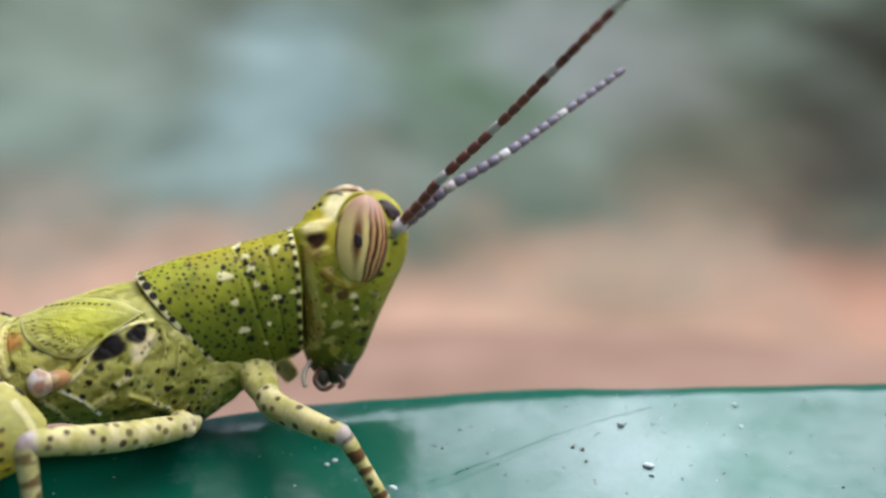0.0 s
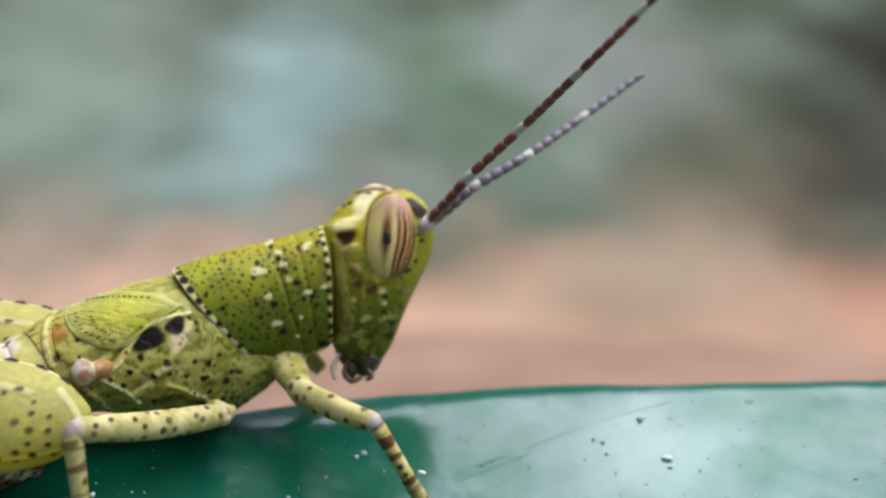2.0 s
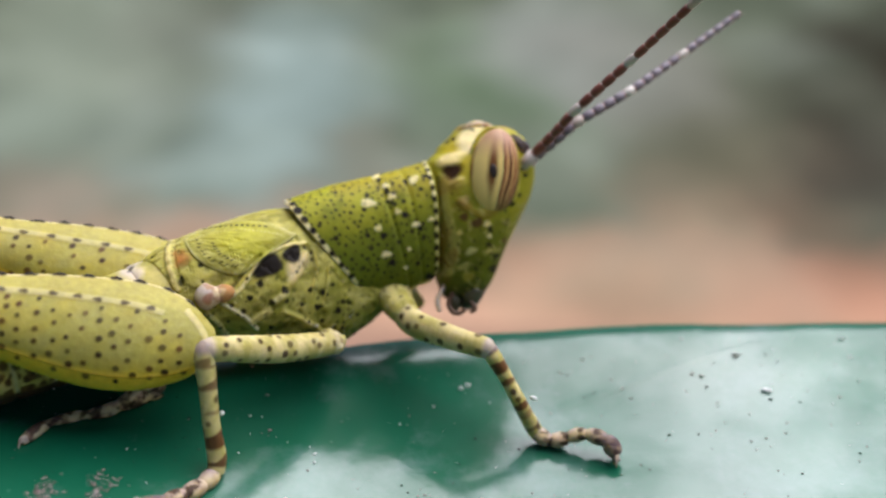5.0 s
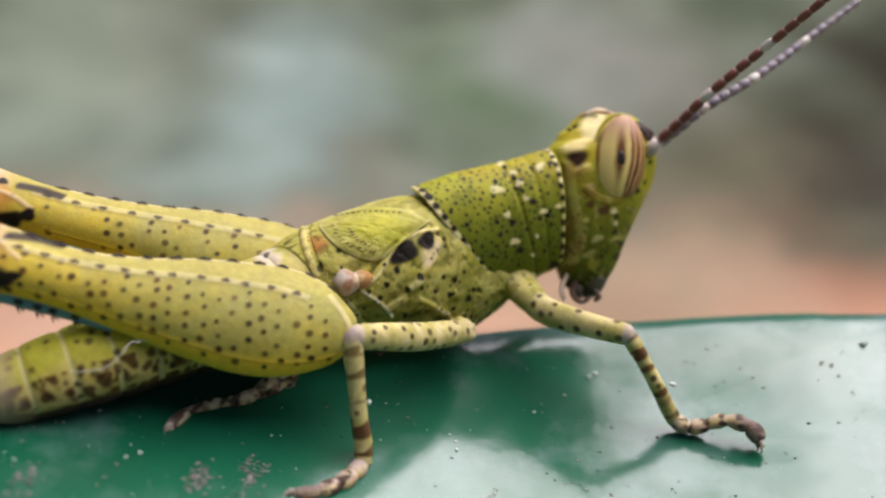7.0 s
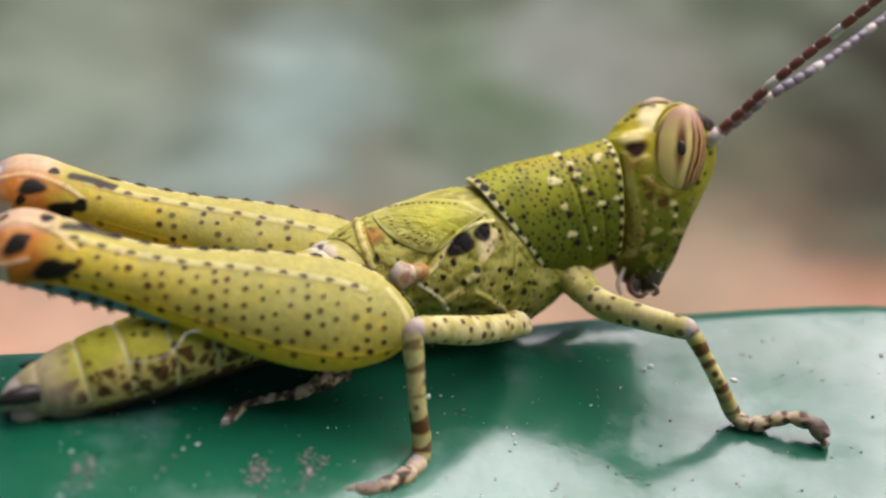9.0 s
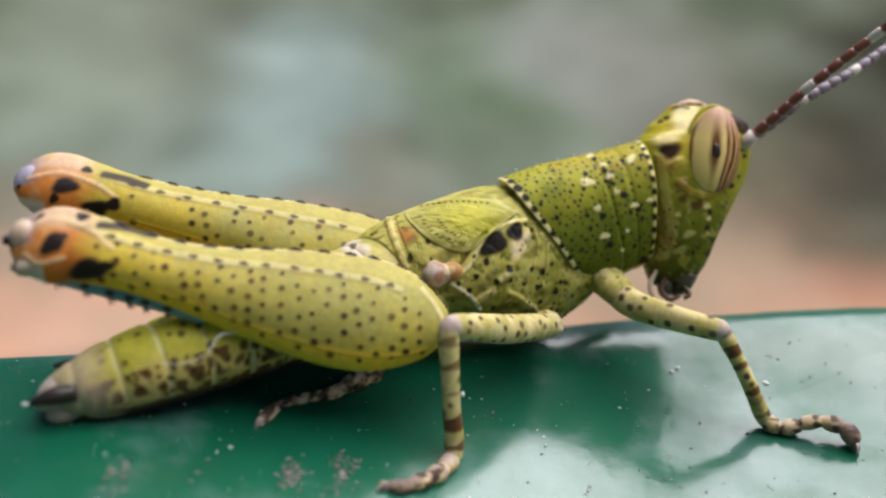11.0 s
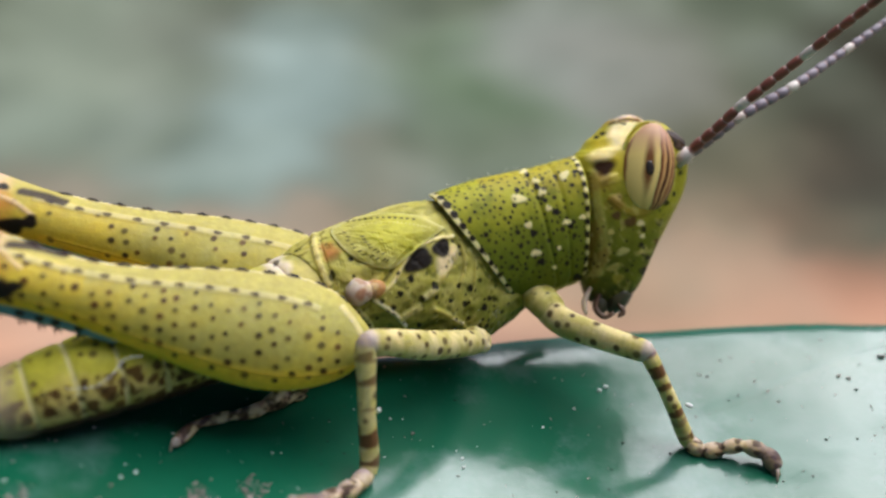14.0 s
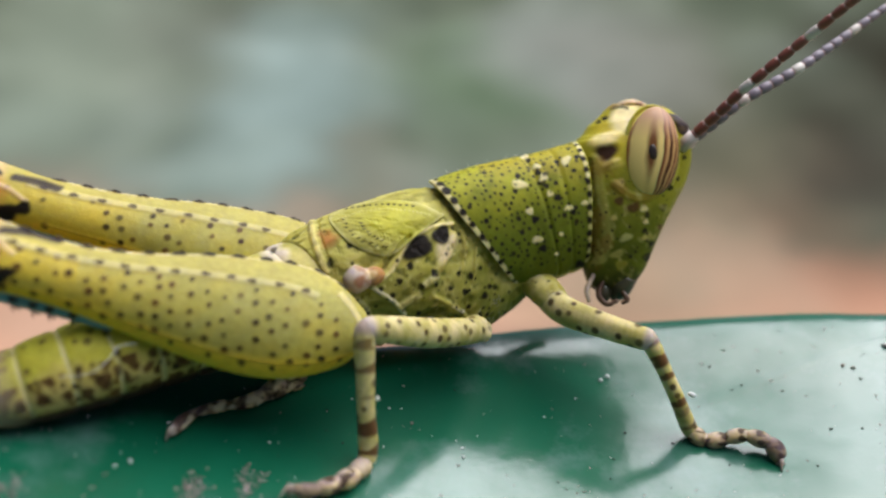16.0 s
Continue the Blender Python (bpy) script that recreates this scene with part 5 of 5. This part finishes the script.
for side, y in ((-1, 46.2), (1, 49.8)):
    rim = bmesh.new()
    ex, ez = 9.57, 4.46
    cord(rim, [at(ex, y - side * 0.12, ez) + Vector((1.27 * math.cos(g), 0.0, 2.2 * math.sin(g))) * MM for g in np.linspace(0, 2 * math.pi, 65)], 0.09, 0, 8)
    part("eye_rim", rim, GOLD, head)
    ball = part("eye", eye_mesh(side), EYE, head, "tan compound eye striped with brown")
    ball.matrix_local = Matrix.Translation(at(ex, y, ez)) @ pose(0, 0, 0, 0, 6, 0)
    pupil = bmesh.new()
    bump_at(pupil, at(ex - 0.1, y + side * 0.83, ez - 0.05), (0, side, 0), 0.21, 0, 1.75, 0.3, 97, 2)
    part("eye_spot", pupil, DARK, head)


def mouth_mesh():
    bm = loft([(8.5, 47.6, -1.4, 0.9, 0.7), (8.25, 47.6, -2.05, 0.8, 0.55), (7.85, 47.6, -2.45, 0.35, 0.25)], 4, 16)
    blob(bm, (7.5, 47.3, -2.15), (0.4, 0.4, 0.55), None, 2)
    return bm


part("jaw", mouth_mesh(), MOUTH, head, "dark brown jaws")
for rows in ([(7.5, 47.0, -1.5), (7.2, 46.8, -2.25), (7.6, 46.7, -2.7), (8.1, 46.7, -2.5)], [(7.0, 47.0, -1.3), (6.65, 46.8, -2.0), (6.75, 46.7, -2.6)], [(8.3, 46.9, -2.05), (8.55, 46.8, -2.45), (8.3, 46.7, -2.65)]):
    palp = bmesh.new()
    cord(palp, [at(*p) for p in curve_through(rows, 4)], lambda s: 0.15 - 0.05 * abs(2 * s - 1), 0, 8)
    part("palp", palp, BROWN if rows[0][0] > 7.2 else PINKISH, head, "jointed feeler beside the jaws")


# ---- antennae ----
def antenna(rows, skin_of, bands, count, thick, label):
    line = [Vector(r) for r in curve_through(rows, 24)]
    far = np.cumsum([0] + [(b - a).length for a, b in zip(line, line[1:])])

    def along(s):
        k = min(int(np.searchsorted(far, s * far[-1], "right")) - 1, len(line) - 2)
        u = (s * far[-1] - far[k]) / (far[k + 1] - far[k])
        return at(*line[k].lerp(line[k + 1], u))

    bm = bmesh.new()
    for k in range(count):
        a, b = k / count, (k + 0.9) / count
        r = thick * (1.0 - 0.42 * a)
        pale = k in bands
        cord(bm, [along(a + (b - a) * q) for q in (0, 0.12, 0.5, 0.88, 1)], lambda s, r=r: r * (0.86 + 0.2 * math.sin(math.pi * s)), 1 if pale else 0, 12)
        cord(bm, [along(b - 0.004), along((k + 1.02) / count)], r * 0.84, 2, 10)
    cord(bm, [along(0) - (along(0.03) - along(0)) * 0.6, along(0.03)], thick * 1.25, 1, 12)
    return part("antenna", bm, [skin_of, BAND, JOINT], hopper, label)


near_antenna = antenna([(11.2, 46.5, 4.95), (11.75, 46.1, 5.5), (12.6, 45.2, 6.35), (13.48, 44.3, 7.3), (15.74, 42.6, 9.27), (18.15, 39.0, 11.45), (19.9, 36.35, 13.07), (20.98, 34.2, 14.16)], ANTENNA, (5, 10, 16, 22), 26, 0.25, "red-brown beaded antenna with cream bands")
far_antenna = antenna([(11.3, 47.2, 4.95), (11.9, 47.0, 5.4), (12.8, 46.6, 6.1), (13.85, 46.3, 6.94), (16.4, 46.5, 8.42), (19.0, 47.2, 10.2), (22.6, 48, 12.75)], GREY_ANTENNA, (5, 10, 16), 23, 0.28, "grey-brown antenna with pale bands")


# ---- silk and specks ----
def silk_mesh():
    bm = bmesh.new()
    cord(bm, [at(*p) for p in curve_through([(-14.94, 37.00, -4.77), (-13.93, 36.40, -4.77), (-12.90, 36.20, -4.63), (-12.31, 36.40, -4.16), (-12.04, 36.80, -3.70), (-11.52, 37.20, -3.64)], 8)], 0.014, 0, 5)
    return bm


silk = link("silk_thread", silk_mesh(), GLINT)
silk.matrix_world = STAND
tagged(silk, "fine white silk thread caught on the abdomen", "thread")


def crumb(name, x, y, r, skin_of, label, tall=0.5, pieces=1, spread=0.0):
    bm = bmesh.new()
    for k in range(pieces):
        px, py = x + rnd.gauss(0, spread), y + rnd.gauss(0, spread * 2.2)
        q = r * rnd.uniform(0.4, 1.0) if pieces > 1 else r
        m = Matrix.Translation(at(px, py, leaf_height(px, py) + q * tall * 0.6)) @ pose(0, 0, 0, rnd.uniform(-15, 15), rnd.uniform(-15, 15), rnd.uniform(0, 180)) @ Matrix.Diagonal((q * MM, q * rnd.uniform(0.5, 0.9) * MM, q * tall * MM, 1))
        made = bmesh.ops.create_icosphere(bm, subdivisions=2, radius=1, matrix=m)
        for v in made["verts"]:
            v.co += Vector((noise.noise(v.co * 9000), noise.noise(v.co * 9000 + Vector((5, 0, 0))), 0)) * q * 0.25 * MM
    ob = link(name, bm, skin_of)
    ob.matrix_world = STAND
    return tagged(ob, label, "speck")


crumb("speck", -14.94, 34.27, 0.16, DUST, "pinkish scrap of dirt stuck on the leaf", 0.12, 26, 0.22)
crumb("speck", -9.23, 36.50, 0.14, DUST, "pinkish scrap of dirt stuck on the leaf", 0.14, 60, 0.24)
crumb("speck", -7.38, 37.58, 0.13, DUST, "pinkish scrap of dirt stuck on the leaf", 0.14, 70, 0.24)
crumb("speck", 2.50, 39.65, 0.09, DUST, "pinkish scrap of dirt stuck on the leaf", 0.3, 5, 0.15)
crumb("speck", -12.49, 35.37, 0.1, DUST, "pinkish scrap of dirt stuck on the leaf", 0.3, 3, 0.2)
crumb("speck", 8.31, 44.10, 0.085, SOOT, "dark grain of dirt on the leaf", 0.5, 1, 0)
crumb("speck", 10.37, 43.67, 0.091, SOOT, "dark grain of dirt on the leaf", 0.5, 1, 0)
crumb("speck", -1.27, 42.69, 0.1, DUST, "whitish crumb on the leaf", 0.6, 1, 0)
crumb("speck", 0.88, 41.75, 0.12, GLINT, "whitish crumb on the leaf", 0.7, 2, 0.1)
crumb("speck", -2.13, 42.13, 0.07, GLINT, "whitish crumb on the leaf", 0.5, 2, 0.3)
crumb("speck", 22.98, 46.10, 0.26, GLINT, "whitish crumb on the leaf", 0.5, 2, 0.15)
crumb("speck", 23.05, 45.80, 0.104, SOOT, "dark grain of dirt on the leaf", 0.4, 1, 0)
crumb("speck", 19.61, 47.52, 0.156, BROWN, "dark grain of dirt on the leaf", 0.35, 1, 0)
crumb("speck", 20.13, 46.72, 0.085, SOOT, "dark grain of dirt on the leaf", 0.5, 1, 0)
crumb("speck", 14.44, 46.84, 0.065, SOOT, "dark grain of dirt on the leaf", 0.6, 1, 0)
crumb("speck", 13.23, 47.93, 0.078, SOOT, "dark grain of dirt on the leaf", 0.6, 1, 0)
crumb("speck", 13.93, 46.63, 0.078, SOOT, "dark grain of dirt on the leaf", 0.3, 1, 0)
crumb("speck", 22.32, 48.67, 0.22, DUST, "pinkish scrap of dirt stuck on the leaf", 0.3, 2, 0.2)
crumb("speck", 27.84, 48.98, 0.2, GLINT, "whitish crumb on the leaf", 0.3, 3, 0.3)
crumb("speck", 20.04, 47.37, 0.13, BROWN, "dark grain of dirt on the leaf", 0.35, 1, 0)
crumb("speck", 17.59, 44.01, 0.078, SOOT, "dark grain of dirt on the leaf", 0.5, 1, 0)
crumb("speck", 18.97, 43.91, 0.065, SOOT, "dark grain of dirt on the leaf", 0.5, 1, 0)
crumb("speck", 7.81, 47.07, 0.14, GLINT, "whitish crumb on the leaf", 0.7, 2, 0.12)
crumb("speck", -11.68, 36.94, 0.1, GLINT, "whitish crumb on the leaf", 0.5, 1, 0)
crumb("speck", 5.91, 41.15, 0.08, DUST, "pinkish scrap of dirt stuck on the leaf", 0.2, 6, 0.25)


def specks():
    bm = bmesh.new()
    for k in range(620):
        x = rnd.uniform(-22, 38)
        y = along(MARGIN_AT, x) - rnd.uniform(0.6, 15)
        q = rnd.choice((0.015, 0.02, 0.03, 0.03, 0.04, 0.055))
        m = Matrix.Translation(at(x, y, leaf_height(x, y) + q * 0.3)) @ pose(0, 0, 0, 25, 0, rnd.uniform(0, 180)) @ Matrix.Diagonal((q * 1.5 * MM, q * MM, q * 0.6 * MM, 1))
        stain(bmesh.ops.create_icosphere(bm, subdivisions=1, radius=1, matrix=m), rnd.choice((0, 0, 1, 2)))
    return bm


grit = link("dust", specks(), [DUST, SOOT, GLINT])
grit.matrix_world = STAND
tagged(grit, "fine pale and dark dust grains scattered over the leaf", "dust", kind="stuff")

# ---- what moves ----
PIVOT = (-5.3, 42.4, -1.9)
# seconds; nod and turn of the forebody in degrees; shift of the body in millimetres (across, up)
SWAY = [
    (0, -0.39, -1.21, 0.03, -0.14),
    (0.5, -0.36, -1.06, 0.02, -0.09),
    (1, -0.25, -0.82, 0.00, -0.01),
    (1.5, -0.20, -0.77, -0.01, 0.03),
    (2, -0.24, -0.86, -0.04, 0.05),
    (2.5, -0.34, -0.57, -0.05, 0.06),
    (3, -0.45, -0.35, -0.07, 0.06),
    (3.5, -0.45, -0.37, -0.09, 0.07),
    (6, -0.62, -0.72, -0.12, 0.01),
    (6.5, -0.65, -0.90, -0.16, 0.02),
    (7, -0.63, -1.40, -0.22, -0.04),
    (7.5, -0.54, -0.85, -0.19, -0.09),
    (8, -0.53, -0.60, -0.18, -0.12),
    (8.5, -0.56, -0.62, -0.18, -0.14),
    (9, -0.53, -0.44, -0.19, -0.17),
    (11.5, 0.84, 0.61, -0.01, -0.05),
    (12, 1.51, 1.71, 0.03, -0.07),
    (12.5, 1.49, 1.77, 0.10, -0.03),
    (13, 1.10, 0.88, 0.20, 0.04),
    (13.5, 0.90, 0.45, 0.20, 0.08),
    (14, 0.59, 0.87, 0.18, 0.07),
    (14.5, 0.48, 1.05, 0.18, 0.06),
    (15, 0.43, 1.21, 0.19, 0.07),
    (15.5, 0.38, 1.37, 0.21, 0.07),
    (16, 0.28, 1.54, 0.20, 0.07),
]


def motions():
    about = Matrix.Translation(at(*PIVOT))
    fore = [(t, about @ pose(0, 0, 0, 0, nod, -turn) @ about.inverted()) for t, nod, turn, bx, bz in SWAY]
    for ob in (head, pronotum, near_antenna, far_antenna):
        walk(ob, fore)
    walk(hopper, [(t, STAND @ Matrix.Translation(Vector((bx, 0, bz)) * MM)) for t, nod, turn, bx, bz in SWAY])
    for leg, hip_at, tall in ((middle, (1.4, 43, -3.4), 6.5), (front, (4.6, 46, -1.6), 7.0)):
        root = Matrix.Translation(at(*hip_at))
        walk(leg, [(t, root @ pose(0, 0, 0, 0, math.degrees(bx / tall), 0) @ root.inverted()) for t, nod, turn, bx, bz in SWAY])


motions()
